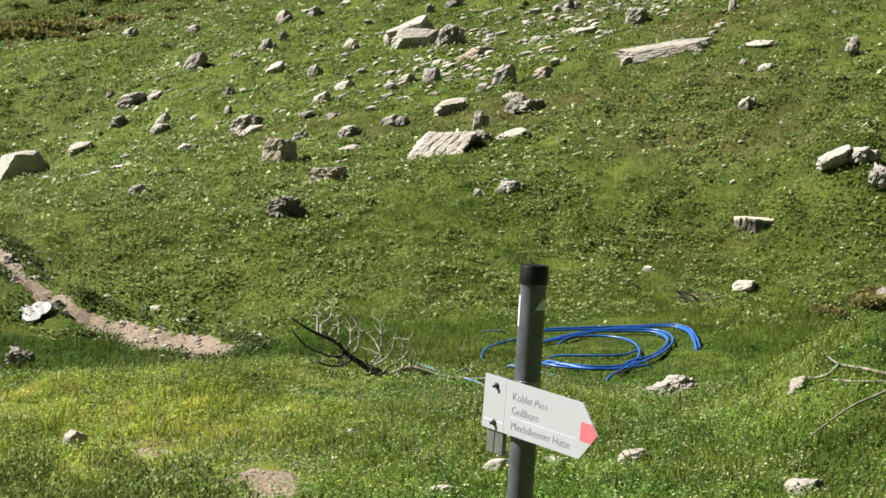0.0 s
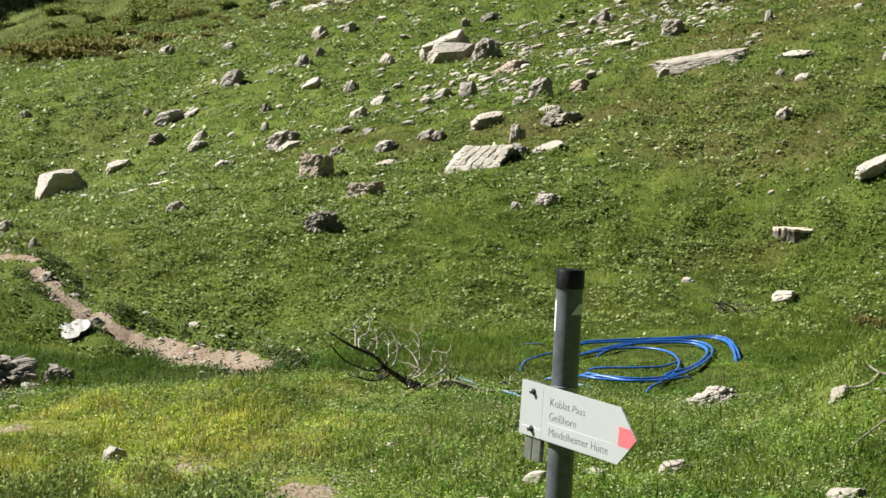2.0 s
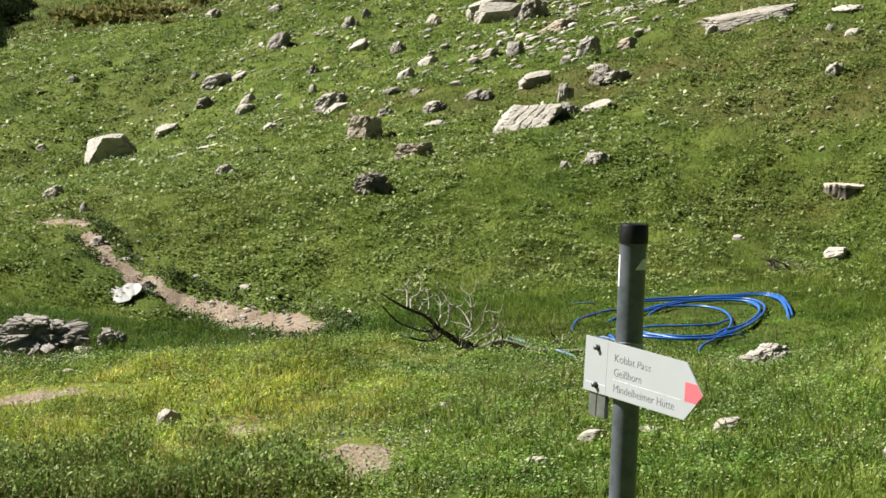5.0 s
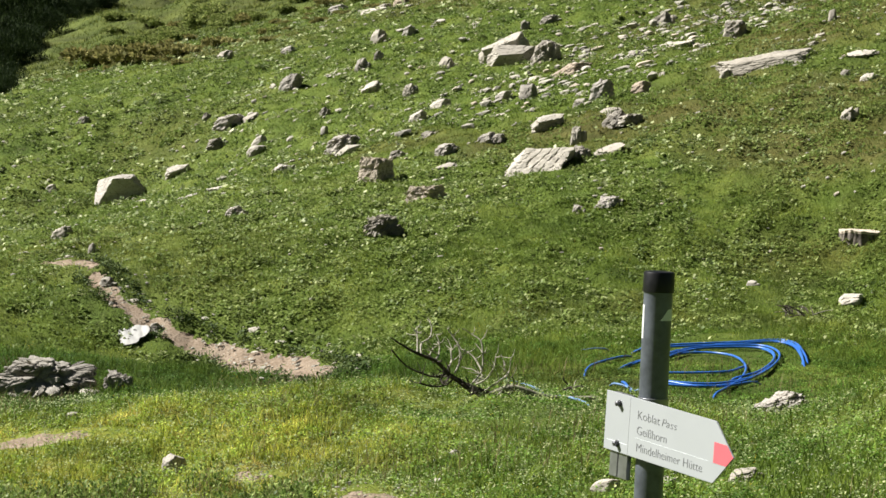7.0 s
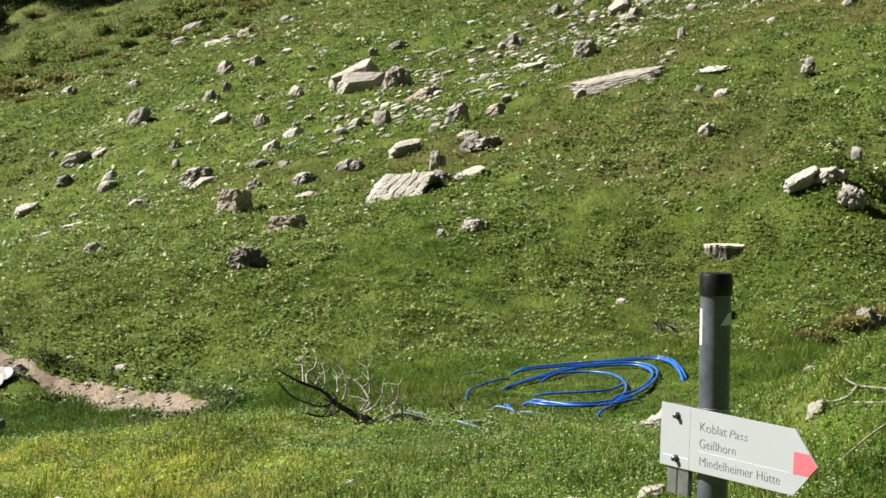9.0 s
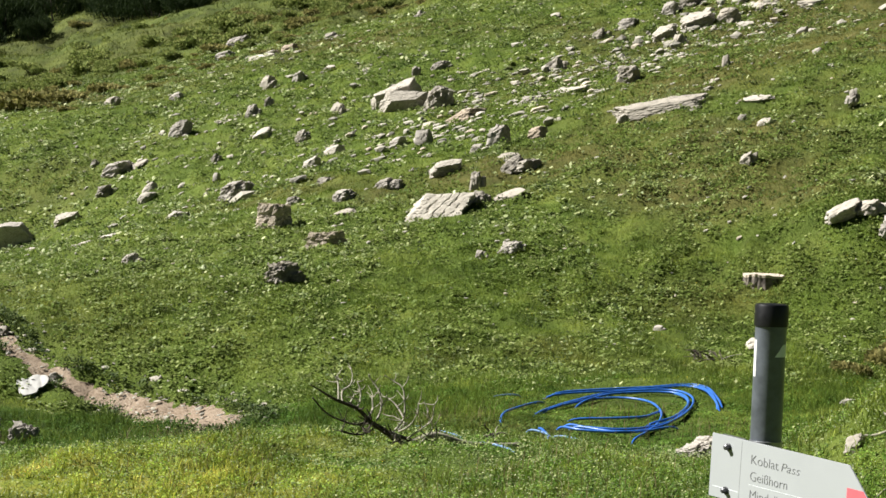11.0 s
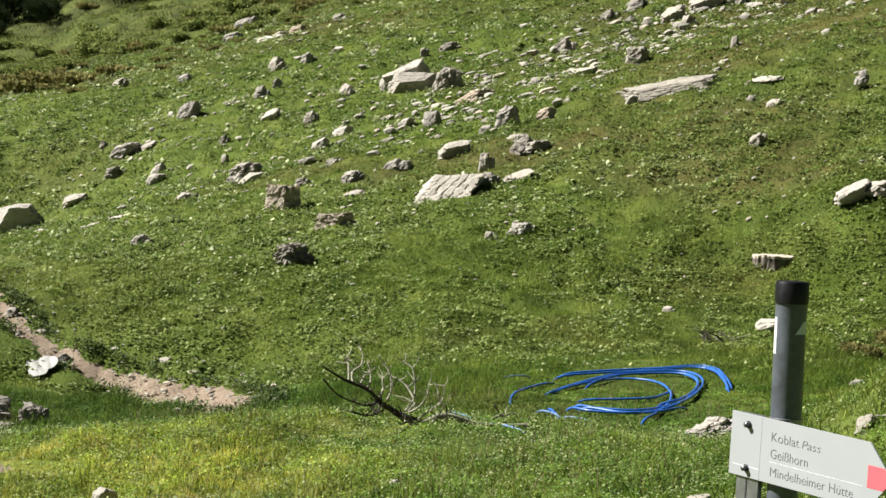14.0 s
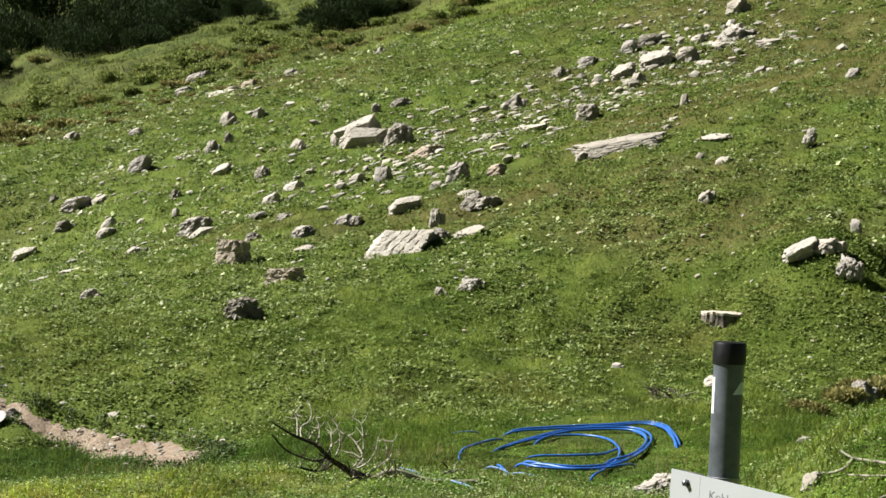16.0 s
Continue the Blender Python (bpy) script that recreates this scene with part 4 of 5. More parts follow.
def meadow():
    rng = np.random.default_rng(5)
    # the bank in front: long, thick grass
    x, y = scatter(rng, 210000, 14.0, 30.0, 0.4)
    clump = vnoise(x * 1.3, y * 1.0, 31) * 0.65 + vnoise(x * 4.5, y * 4.0, 32) * 0.35
    keep = off_trail(x, y, rng) & (rng.random(len(x)) < 0.35 + 1.0 * clump)
    x, y, clump = x[keep], y[keep], clump[keep]
    hollow = np.clip((y - 24.5) / 3, 0, 1)
    edge = np.clip(trail_gap(x, y) / 0.4, 0.3, 1)
    rank = np.clip((vnoise(x * 0.5 + 2, y * 0.35, 38) - 0.5) * 5, 0, 1)
    h = edge * (0.025 + 0.075 * clump ** 1.5 + 0.10 * rank * clump + 0.06 * hollow) * rng.uniform(0.45, 1.15, len(x)) * short_sward(x, y)
    blades("meadow_grass", "long yellow-green meadow grass on the bank", rng, x, y, h, rng.uniform(0.005, 0.012, len(x)), rng.uniform(0.25, 1.1, len(x)), M_GRASS)
    # the hollow behind it
    x, y = scatter(rng, 260000, 29.0, 42.0, 0.5)
    clump = vnoise(x * 1.6, y * 1.2, 33) * 0.6 + vnoise(x * 5, y * 4.0, 34) * 0.4
    keep = off_trail(x, y, rng) & (rng.random(len(x)) < 0.35 + clump)
    x, y, clump = x[keep], y[keep], clump[keep]
    lush = np.clip((36.5 - y) / 2.5, 0, 1)
    h = np.clip(trail_gap(x, y) / 0.9, 0.18, 1) * (0.03 + 0.07 * clump + 0.10 * lush * clump) * rng.uniform(0.6, 1.4, len(x)) * short_sward(x, y)
    blades("hollow_grass", "dark lush grass in the hollow", rng, x, y, h, rng.uniform(0.007, 0.014, len(x)), rng.uniform(0.1, 0.8, len(x)), M_GRASS, False)
    # the slope: tufts with bare gaps between them
    def tufted(count, per, y0, y1, power, spread_):
        tx, ty = scatter(rng, count, y0, y1, power)
        size = rng.gamma(2.5, 0.4, count).clip(0.25, 2.6)
        x, y = np.repeat(tx, per), np.repeat(ty, per)
        s = np.repeat(size, per)
        return x + rng.normal(0, spread_, len(x)) * s, y + rng.normal(0, spread_ * 1.2, len(x)) * s, s
    x, y, s = tufted(40000, 9, 38.0, 86.0, 0.8, 0.075)
    keep = off_trail(x, y, rng)
    x, y, s = x[keep], y[keep], s[keep]
    h = 0.055 * s ** 0.8 * rng.uniform(0.5, 1.5, len(x))
    blades("tussock_grass", "tufts of alpine grass over the slope", rng, x, y, h, rng.uniform(0.012, 0.022, len(x)) * (y / 45) ** 0.6, rng.uniform(0.2, 1.0, len(x)), M_GRASS, False)
    x, y = scatter(rng, 430000, 35.5, 86.0, 0.9)
    keep = off_trail(x, y, rng)
    x, y = x[keep], y[keep]
    h = 0.055 * rng.uniform(0.5, 1.5, len(x))
    blades("slope_grass", "short alpine grass over the stony slope", rng, x, y, h, rng.uniform(0.010, 0.018, len(x)) * (y / 45) ** 0.5, rng.uniform(0.1, 0.9, len(x)), M_GRASS, False)
    x, y, s = tufted(9000, 16, 14.5, 33.0, 0.4, 0.05)
    keep = off_trail(x, y, rng) & (trail_gap(x, y) > 0.1)
    x, y, s = x[keep], y[keep], s[keep]
    h = 0.085 * s ** 0.8 * rng.uniform(0.5, 1.5, len(x)) * short_sward(x, y)
    blades("meadow_tufts", "tufts of meadow grass on the bank", rng, x, y, h, rng.uniform(0.006, 0.012, len(x)), rng.uniform(0.2, 1.0, len(x)), M_GRASS)
    x, y = scatter(rng, 120000, 85.0, 140.0, 0.9, -0.30, 0.27)
    h = 0.06 + 0.16 * vnoise(x * 1.2, y * 0.9, 37) * rng.uniform(0.6, 1.5, len(x))
    blades("upper_grass", "rough grass high on the slope", rng, x, y, h, rng.uniform(0.03, 0.05, len(x)), rng.uniform(0.1, 0.8, len(x)), M_GRASS, False)


def leaves(name, label, rng, cx, cy, per, reach, size, rise, material, upright=0.4, category="plants", broad=0.34):
    """Low herbs: little clumps of broad leaves, all one mesh."""
    n = len(cx) * per
    x0, y0 = np.repeat(cx, per), np.repeat(cy, per)
    r, s, up = (np.repeat(np.broadcast_to(q, cx.shape), per) for q in (reach, size, rise))
    a = rng.random(n) * math.tau
    d = np.sqrt(rng.random(n)) * r
    x, y = x0 + np.cos(a) * d, y0 + np.sin(a) * d
    z = ground_z(x, y) + up * (1 - (d / np.maximum(r, 1e-6)) ** 2 * 0.8) * rng.uniform(0.35, 1.0, n)
    yaw = a + rng.normal(0, 0.7, n)
    tilt = rng.normal(upright, 0.45, n)
    s = s * rng.uniform(0.6, 1.4, n)
    along = np.stack([np.cos(yaw) * np.cos(tilt), np.sin(yaw) * np.cos(tilt), np.sin(tilt)], 1)
    across = np.stack([-np.sin(yaw), np.cos(yaw), rng.normal(0, 0.3, n)], 1)
    c = np.stack([x, y, z], 1)
    l, w = along * s[:, None], across * (s * broad)[:, None]
    v = np.stack([c, c + l * 0.5 - w, c + l, c + l * 0.5 + w], 1).reshape(-1, 3)
    f = np.arange(4 * n).reshape(-1, 4)
    return tagged(mesh_object(name, v, f, material), label, category, kind="stuff")


M_HERB_PALE = leaf_material("pale_herb_leaves", [(0.15, (0.086, 0.129, 0.043)), (0.5, (0.181, 0.234, 0.091)), (0.85, (0.383, 0.403, 0.191))], 0.2, 0.55, 0.1)
M_HERB_FOOT = leaf_material("ground_cover_leaves", [(0.15, (0.112, 0.160, 0.036)), (0.5, (0.190, 0.245, 0.066)), (0.85, (0.290, 0.325, 0.120))], 0.3, 0.5, 0.14)
M_ROSETTE = leaf_material("rosette_leaves", [(0.15, (0.178, 0.232, 0.089)), (0.5, (0.321, 0.366, 0.174)), (0.85, (0.517, 0.535, 0.302))], 0.2, 0.5, 0.15)
M_HERB_DARK = leaf_material("heath_leaves", [(0.15, (0.022, 0.042, 0.012)), (0.5, (0.054, 0.084, 0.022)), (0.85, (0.115, 0.141, 0.046))], 0.15, 0.55, 0.1)
M_HERB_BANK = grass_material("clover_leaves", 0.12, (0.98, 1.15, 1.35))
M_HERB_STEM = leaf_material("stem_leaves", [(0.15, (0.038, 0.073, 0.013)), (0.5, (0.123, 0.191, 0.038)), (0.85, (0.306, 0.367, 0.115))], 0.3, 0.45, 0.1)
M_WHITE_PETAL = leaf_material("white_petals", [(0.2, (0.475, 0.490, 0.399)), (0.8, (0.628, 0.628, 0.552))], 0.3)
M_YELLOW_PETAL = leaf_material("yellow_petals", [(0.2, (0.475, 0.322, 0.022)), (0.8, (0.574, 0.444, 0.046))], 0.3)
M_STRAW = leaf_material("dry_stems", [(0.2, (0.107, 0.077, 0.038)), (0.6, (0.199, 0.153, 0.077)), (0.9, (0.306, 0.252, 0.137))], 0.2)


def herbs():
    rng = np.random.default_rng(8)
    x, y = scatter(rng, 8200, 34.0, 84.0, 0.7)
    keep = (vnoise(x * 0.7, y * 0.45, 41) + 0.5 * vnoise(x * 2.2, y * 1.6, 42) > 0.66) & off_trail(x, y, rng)
    x, y = x[keep], y[keep]
    leaves("slope_herbs", "leafy cushions of herbs in short grass", rng, x, y, 30, rng.uniform(0.14, 0.42, len(x)), 0.068 * (y / 45) ** 0.5, rng.uniform(0.04, 0.13, len(x)), M_HERB, 0.15)
    x, y = scatter(rng, 9000, 33.0, 84.0, 0.7)
    keep = (vnoise(x * 0.6 + 9, y * 0.4, 43) > 0.40) & off_trail(x, y, rng)
    x, y = x[keep], y[keep]
    leaves("pale_herbs", "pale green glossy leaves scattered in turf", rng, x, y, 9, rng.uniform(0.06, 0.2, len(x)), 0.07 * (y / 45) ** 0.5, rng.uniform(0.05, 0.14, len(x)), M_HERB_PALE, 0.2)
    # leafy ground cover on the foot of the slope
    x, y = scatter(rng, 4000, 33.5, 47.0, 0.3, -0.16)
    keep = (vnoise(x * 1.1 + 2, y * 0.5, 44) + 0.4 * vnoise(x * 3.0, y * 1.8, 40) > 0.62) & off_trail(x, y, rng) & (short_sward(x, y) > 0.7)
    x, y = x[keep], y[keep]
    leaves("foot_herbs", "bright leafy ground cover at the foot of the slope", rng, x, y, 18, rng.uniform(0.10, 0.26, len(x)), 0.055, rng.uniform(0.03, 0.10, len(x)), M_HERB_FOOT, 0.2, "plants", 0.42)
    # broad rosettes, more of them to the west
    x, y = scatter(rng, 3600, 41.0, 86.0, 0.5)
    keep = (vnoise(x * 0.9 + 5, y * 0.6, 46) > 0.30 + 0.035 * np.clip(x + 4, 0, 9)) & off_trail(x, y, rng)
    x, y = x[keep], y[keep]
    leaves("rosette_herbs", "broad silvery-green leaf rosettes in the turf", rng, x, y, 6, rng.uniform(0.04, 0.12, len(x)), 0.092 * (y / 45) ** 0.7, rng.uniform(0.07, 0.13, len(x)), M_ROSETTE, 0.25, "plants", 0.42)
    x, y = scatter(rng, 1800, 34.0, 90.0, 0.6)
    keep = (vnoise(x * 0.5 + 4, y * 0.32, 45) > 0.46) & off_trail(x, y, rng)
    x, y = x[keep], y[keep]
    leaves("dwarf_heath", "dark dwarf heath mats on the slope", rng, x, y, 22, rng.uniform(0.12, 0.34, len(x)), 0.05 * (y / 45) ** 0.5, rng.uniform(0.05, 0.16, len(x)), M_HERB_DARK, 0.7)
    # bank: clover-like leaves, leafy stems
    x, y = scatter(rng, 30000, 14.5, 34.0, 0.4)
    keep = (vnoise(x * 0.9, y * 0.7, 47) + 0.4 * vnoise(x * 3, y * 2.2, 48) + 0.35 * (vnoise(x * 7, y * 5, 49) - 0.5) > 0.43 + 0.5 * (1 - short_sward(x, y))) & off_trail(x, y, rng)
    x, y = x[keep], y[keep]
    leaves("bank_herbs", "small-leaved meadow herbs among the grass", rng, x, y, 9, rng.uniform(0.03, 0.10, len(x)), 0.024, rng.uniform(0.05, 0.15, len(x)) * short_sward(x, y), M_HERB_BANK, 0.2, "plants", 0.48)
    leaves("bank_pale_herbs", "bright pale leaves in the meadow", rng, *scatter(rng, 13000, 14.5, 27.0, 0.2), 5, 0.05, 0.022, 0.15, M_HERB_PALE, 0.2, "plants", 0.48)
    # flowers
    x, y = scatter(rng, 3000, 14.5, 27.0, 0.4)
    keep = (vnoise(x * 1.1 + 3, y * 0.9, 51) > 0.5) & off_trail(x, y, rng)
    x, y = x[keep], y[keep]
    leaves("white_flowers", "tiny white flowers dotted through the meadow", rng, x, y, 3, 0.015, 0.011, 0.13, M_WHITE_PETAL, 0.1, "flowers")
    x, y = scatter(rng, 3600, 14.5, 40.0, 0.4)
    keep = (vnoise(x * 0.8 + 6, y * 0.6, 53) > 0.56) & off_trail(x, y, rng)
    x, y = x[keep], y[keep]
    leaves("yellow_flowers", "tiny yellow flowers dotted through the meadow", rng, x, y, 3, 0.015, 0.012, 0.13, M_YELLOW_PETAL, 0.1, "flowers")
    # tall leafy stems in front of the path
    x = rng.uniform(-5.2, -1.3, 3600)
    y = rng.uniform(15.0, 19.4, 3600)
    keep = (vnoise(x * 1.4, y * 1.1, 55) > 0.42) & (trail_gap(x, y) > 0.12) & ((x < -1.75) | (y < 16.2)) & (x < -1.2 - 0.9 * (y - 17.5).clip(0, 9))
    x, y = x[keep], y[keep]
    blades("tall_stems", "tall dry and green stems on the bank", rng, np.repeat(x, 2) + rng.normal(0, 0.05, len(x) * 2), np.repeat(y, 2) + rng.normal(0, 0.05, len(x) * 2),
           rng.uniform(0.14, 0.36, len(x) * 2), rng.uniform(0.005, 0.010, len(x) * 2), rng.uniform(0.05, 0.45, len(x) * 2), M_TALL)
    leaves("leafy_stems", "leafy willow-like herbs on the bank", rng, x, y, 24, 0.09, 0.036, 0.31, M_HERB_STEM, 0.7, "plants", 0.27)
    k = rng.random(len(x)) < 0.5
    n = 4 * int(k.sum())
    blades("dead_stems", "brown dead stems among the herbs", rng, np.repeat(x[k], 4) + rng.normal(0, 0.09, n), np.repeat(y[k], 4) + rng.normal(0, 0.09, n), rng.uniform(0.18, 0.36, n), rng.uniform(0.004, 0.008, n), rng.uniform(0.05, 0.4, n), M_STRAW)
    # ragged turf along the footpath, its dark leaves painting the uphill edge's shade
    x, y = rng.uniform(-8.5, -1.2, 9000), rng.uniform(30.5, 48.0, 9000)
    g = trail_gap(x, y)
    keep = (g > 0.0) & (g < 0.22) & (vnoise(x * 2.2, y * 1.6, 61) > 0.42)
    x, y = x[keep], y[keep]
    leaves("path_shade_turf", "ragged turf edging the footpath, darkened for the bank's shade", rng, x, y, 26, 0.14, 0.045, rng.uniform(0.08, 0.20, len(x)), M_HERB_DARK, 0.5)
    # straw
    x, y = scatter(rng, 9000, 15, 31, 0.4)
    keep = (vnoise(x * 0.8 + 8, y * 0.6, 57) > 0.58) & off_trail(x, y, rng)
    x, y = x[keep], y[keep]
    blades("dry_grass", "dry straw-coloured grass stems", rng, x, y, rng.uniform(0.12, 0.30, len(x)), rng.uniform(0.004, 0.007, len(x)), rng.uniform(0.1, 0.6, len(x)), M_STRAW)


meadow()
herbs()


def chips():
    """Small loose stones over the slope, too many to count."""
    rng = np.random.default_rng(77)
    base_v, base_f = ball(1)
    xs, ys, ss = [], [], []
    x, y = scatter(rng, 1100, 36, 84, 0.2)
    xs.append(x), ys.append(y), ss.append(rng.uniform(0.015, 0.05, len(x)) * (y / 45) ** 0.6)
    # rubble fan below the boulders
    s = rng.random(1050) ** 0.8
    x = -2.5 + 13 * s + rng.normal(0, 1.7, 1050)
    y = 54 + 17 * s + rng.normal(0, 3.0, 1050)
    xs.append(x), ys.append(y), ss.append(np.minimum(0.025 + rng.exponential(0.036, 1050), 0.17))
    x, y = rng.uniform(-9, 1, 200), rng.uniform(54, 72, 200)
    xs.append(x), ys.append(y), ss.append(np.minimum(0.03 + rng.exponential(0.025, 200), 0.12))
    # beside the footpath
    x, y = rng.uniform(-7.5, -1.5, 420), rng.uniform(31, 39, 420)
    g = trail_gap(x, y)
    k = (g > -0.9) & (g < 0.6)
    xs.append(x[k]), ys.append(y[k]), ss.append(rng.uniform(0.008, 0.018, k.sum()) + rng.exponential(0.009, k.sum()))
    x, y = rng.uniform(-4, -0.7, 500), rng.uniform(16.5, 21, 500)
    k = trail_gap(x, y) < 0.08
    xs.append(x[k]), ys.append(y[k]), ss.append(rng.uniform(0.006, 0.018, k.sum()))
    x, y = rng.uniform(-9.0, -0.8, 9000), rng.uniform(31, 42, 9000)
    k = (trail_gap(x, y) < 0.10) & (vnoise(x * 1.7, y * 1.3, 63) > 0.50)
    xs.append(x[k]), ys.append(y[k]), ss.append(0.007 + rng.exponential(0.005, k.sum()))
    x, y, s = np.concatenate(xs), np.concatenate(ys), np.concatenate(ss)
    n = len(x)
    flat = rng.uniform(0.35, 0.85, n)
    jit = 1 + rng.uniform(-0.38, 0.30, (n, len(base_v)))
    v = base_v[None] * jit[:, :, None] * np.stack([s * rng.uniform(0.9, 1.9, n), s, s * flat], 1)[:, None]
    a = rng.normal(0.15, 0.45, n)
    c, d = np.cos(a)[:, None], np.sin(a)[:, None]
    v = np.stack([v[..., 0] * c - v[..., 1] * d, v[..., 0] * d + v[..., 1] * c, v[..., 2]], 2)
    v[..., 2] += v[..., 0] * (land(x + 0.3, y) - land(x - 0.3, y))[:, None] / 0.6 + v[..., 1] * (land(x, y + 0.3) - land(x, y - 0.3))[:, None] / 0.6
    v += np.stack([x, y, ground_z(x, y) + s * flat * 0.45 + 0.02], 1)[:, None]
    f = (base_f[None] + (np.arange(n) * len(base_v))[:, None, None]).reshape(-1, 3)
    tagged(mesh_object("loose_stones", v.reshape(-1, 3), f, M_CHIP, False), "loose pale limestone rubble in the grass", "stones", kind="stuff")


def chip_material():
    m, nt, b = mat("rubble", 0.9, 0.2)
    geo = nt.nodes.new("ShaderNodeNewGeometry")
    col = ramp(nt, geo.outputs["Random Per Island"], [(0.0, (0.103, 0.097, 0.076)), (0.4, (0.243, 0.227, 0.176)), (0.8, (0.396, 0.369, 0.296)), (1.0, (0.432, 0.340, 0.232))])
    col = mix(nt, 0.45, col, ramp(nt, noise_of(nt, geo.outputs["Position"], 26.0, 5.0, 0.7), [(0.3, (0.117, 0.110, 0.096)), (0.65, (0.499, 0.472, 0.413))]))
    nt.links.new(col, b.inputs["Base Color"])
    bump(nt, b, noise_of(nt, geo.outputs["Position"], 40.0, 4.0), 0.6, 0.01)
    return m


M_CHIP = chip_material()
chips()

# ---- hose, branches, stump ----
M_HOSE = plain("blue_polyethylene", (0.026, 0.127, 0.459), 0.36, 0.5, 0.0, 0.35, 12.0)
M_HOSE_FADED = plain("faded_polyethylene", (0.123, 0.222, 0.383), 0.6, 0.4, 0.0, 0.4, 12.0)
M_BARK_GREY = plain("bleached_wood", (0.383, 0.354, 0.284), 0.85, 0.2, 0.0, 0.45, 25.0)
M_BARK_DARK = plain("dark_bark", (0.065, 0.054, 0.042), 0.9, 0.2, 0.0, 0.5, 18.0)
M_STICK = plain("weathered_stick", (0.260, 0.246, 0.183), 0.85, 0.2, 0.0, 0.6, 14.0)
M_CUT = plain("cut_wood", (0.506, 0.437, 0.352), 0.85, 0.2, 0.0, 0.25, 9.0)
M_SHEET = plain("white_fleece", (0.352, 0.348, 0.329), 0.8, 0.2, 0.0, 0.08, 6.0)


def hose_coil():
    """One long water pipe in loose loops; the strands that dip under the grass are runs of it."""
    coil = new("water_hose")
    coil.matrix_world = pose(2.6, 30.5, float(land(2.6, 30.5)))
    loops = [
        [(1.27, 30.37), (1.67, 31.12), (2.1, 31.62), (2.51, 31.66), (2.78, 31.21), (2.82, 30.16), (2.68, 29.16), (2.45, 28.41), (2.25, 27.96)],
        [(1.59, 29.47), (2.08, 29.52), (2.54, 29.66), (2.82, 30.26)],
        [(1.48, 28.92), (1.71, 28.62), (2.15, 28.56), (2.53, 28.76), (2.92, 29.31), (3.25, 30.41), (3.42, 31.56), (3.34, 32.31), (3.0, 32.51), (2.31, 32.22), (1.77, 31.42), (1.27, 30.42)],
        [(1.58, 28.72), (1.98, 28.36), (2.42, 28.41), (2.82, 28.76)],
        [(2.55, 29.01), (2.9, 29.46), (3.19, 30.41), (3.33, 31.41), (3.26, 32.06), (2.88, 32.21), (2.29, 31.97), (1.83, 31.22)],
        [(1.54, 32.37), (2.09, 32.57), (2.95, 32.86), (3.53, 33.16), (3.78, 32.81), (3.79, 31.9), (3.74, 30.95)],
    ]
    ends = [
        [(2.41, 32.37), (3.02, 32.76), (3.58, 32.91), (3.75, 32.35), (3.73, 31.6), (3.67, 30.85)],
        [(0.6, 28.78), (0.65, 29.58), (0.79, 30.28), (1.24, 31.28)],
        [(1.09, 28.52), (1.15, 27.87)],
        [(0.61, 32.08), (0.96, 32.23)],
        [(0.97, 28.28), (1.19, 27.77)],
        [(1.27, 27.82), (1.56, 27.52)],
        [(-0.50, 28.9), (-0.25, 27.79), (0.04, 25.29)],
        [(0.22, 24.54), (0.51, 23.89)],
    ]
    # further turns lie close beside the outer ones
    loops += [[(px + dx, py + dy) for px, py in loops[k]] for k, dx, dy in ((2, -0.10, -0.22), (5, -0.08, -0.30))]
    runs = [[(px, py, 0.10 if 0 < k < len(run) - 1 else 0.03) for k, (px, py) in enumerate(run)] for run in loops + ends]
    back = coil.matrix_world.inverted()
    for i, run in enumerate(runs):
        run = [(px, py, 0.30 * pz + (0.028 + 0.004 * (i % 5) if i < 11 else 0.03)) for px, py, pz in run]
        # the ends dip under the turf
        (ax, ay, _), (bx, by, _) = run[0], run[1]
        (cx, cy, _), (dx, dy, _) = run[-1], run[-2]
        run = [(ax + (ax - bx) * 0.4, ay + (ay - by) * 0.4, -0.10)] + run + [(cx + (cx - dx) * 0.4, cy + (cy - dy) * 0.4, -0.10)]
        ob = tube("hose_run", run, 0.0165 if i < 11 else 0.014, M_HOSE if i < 11 else M_HOSE_FADED, None, 10, "" if i < 11 else "faded run half sunk in grass", True)
        ob.data.transform(back)
        ob.parent = coil
    return tagged(coil, "blue plastic water hose in loose loops on the grass", "hose")


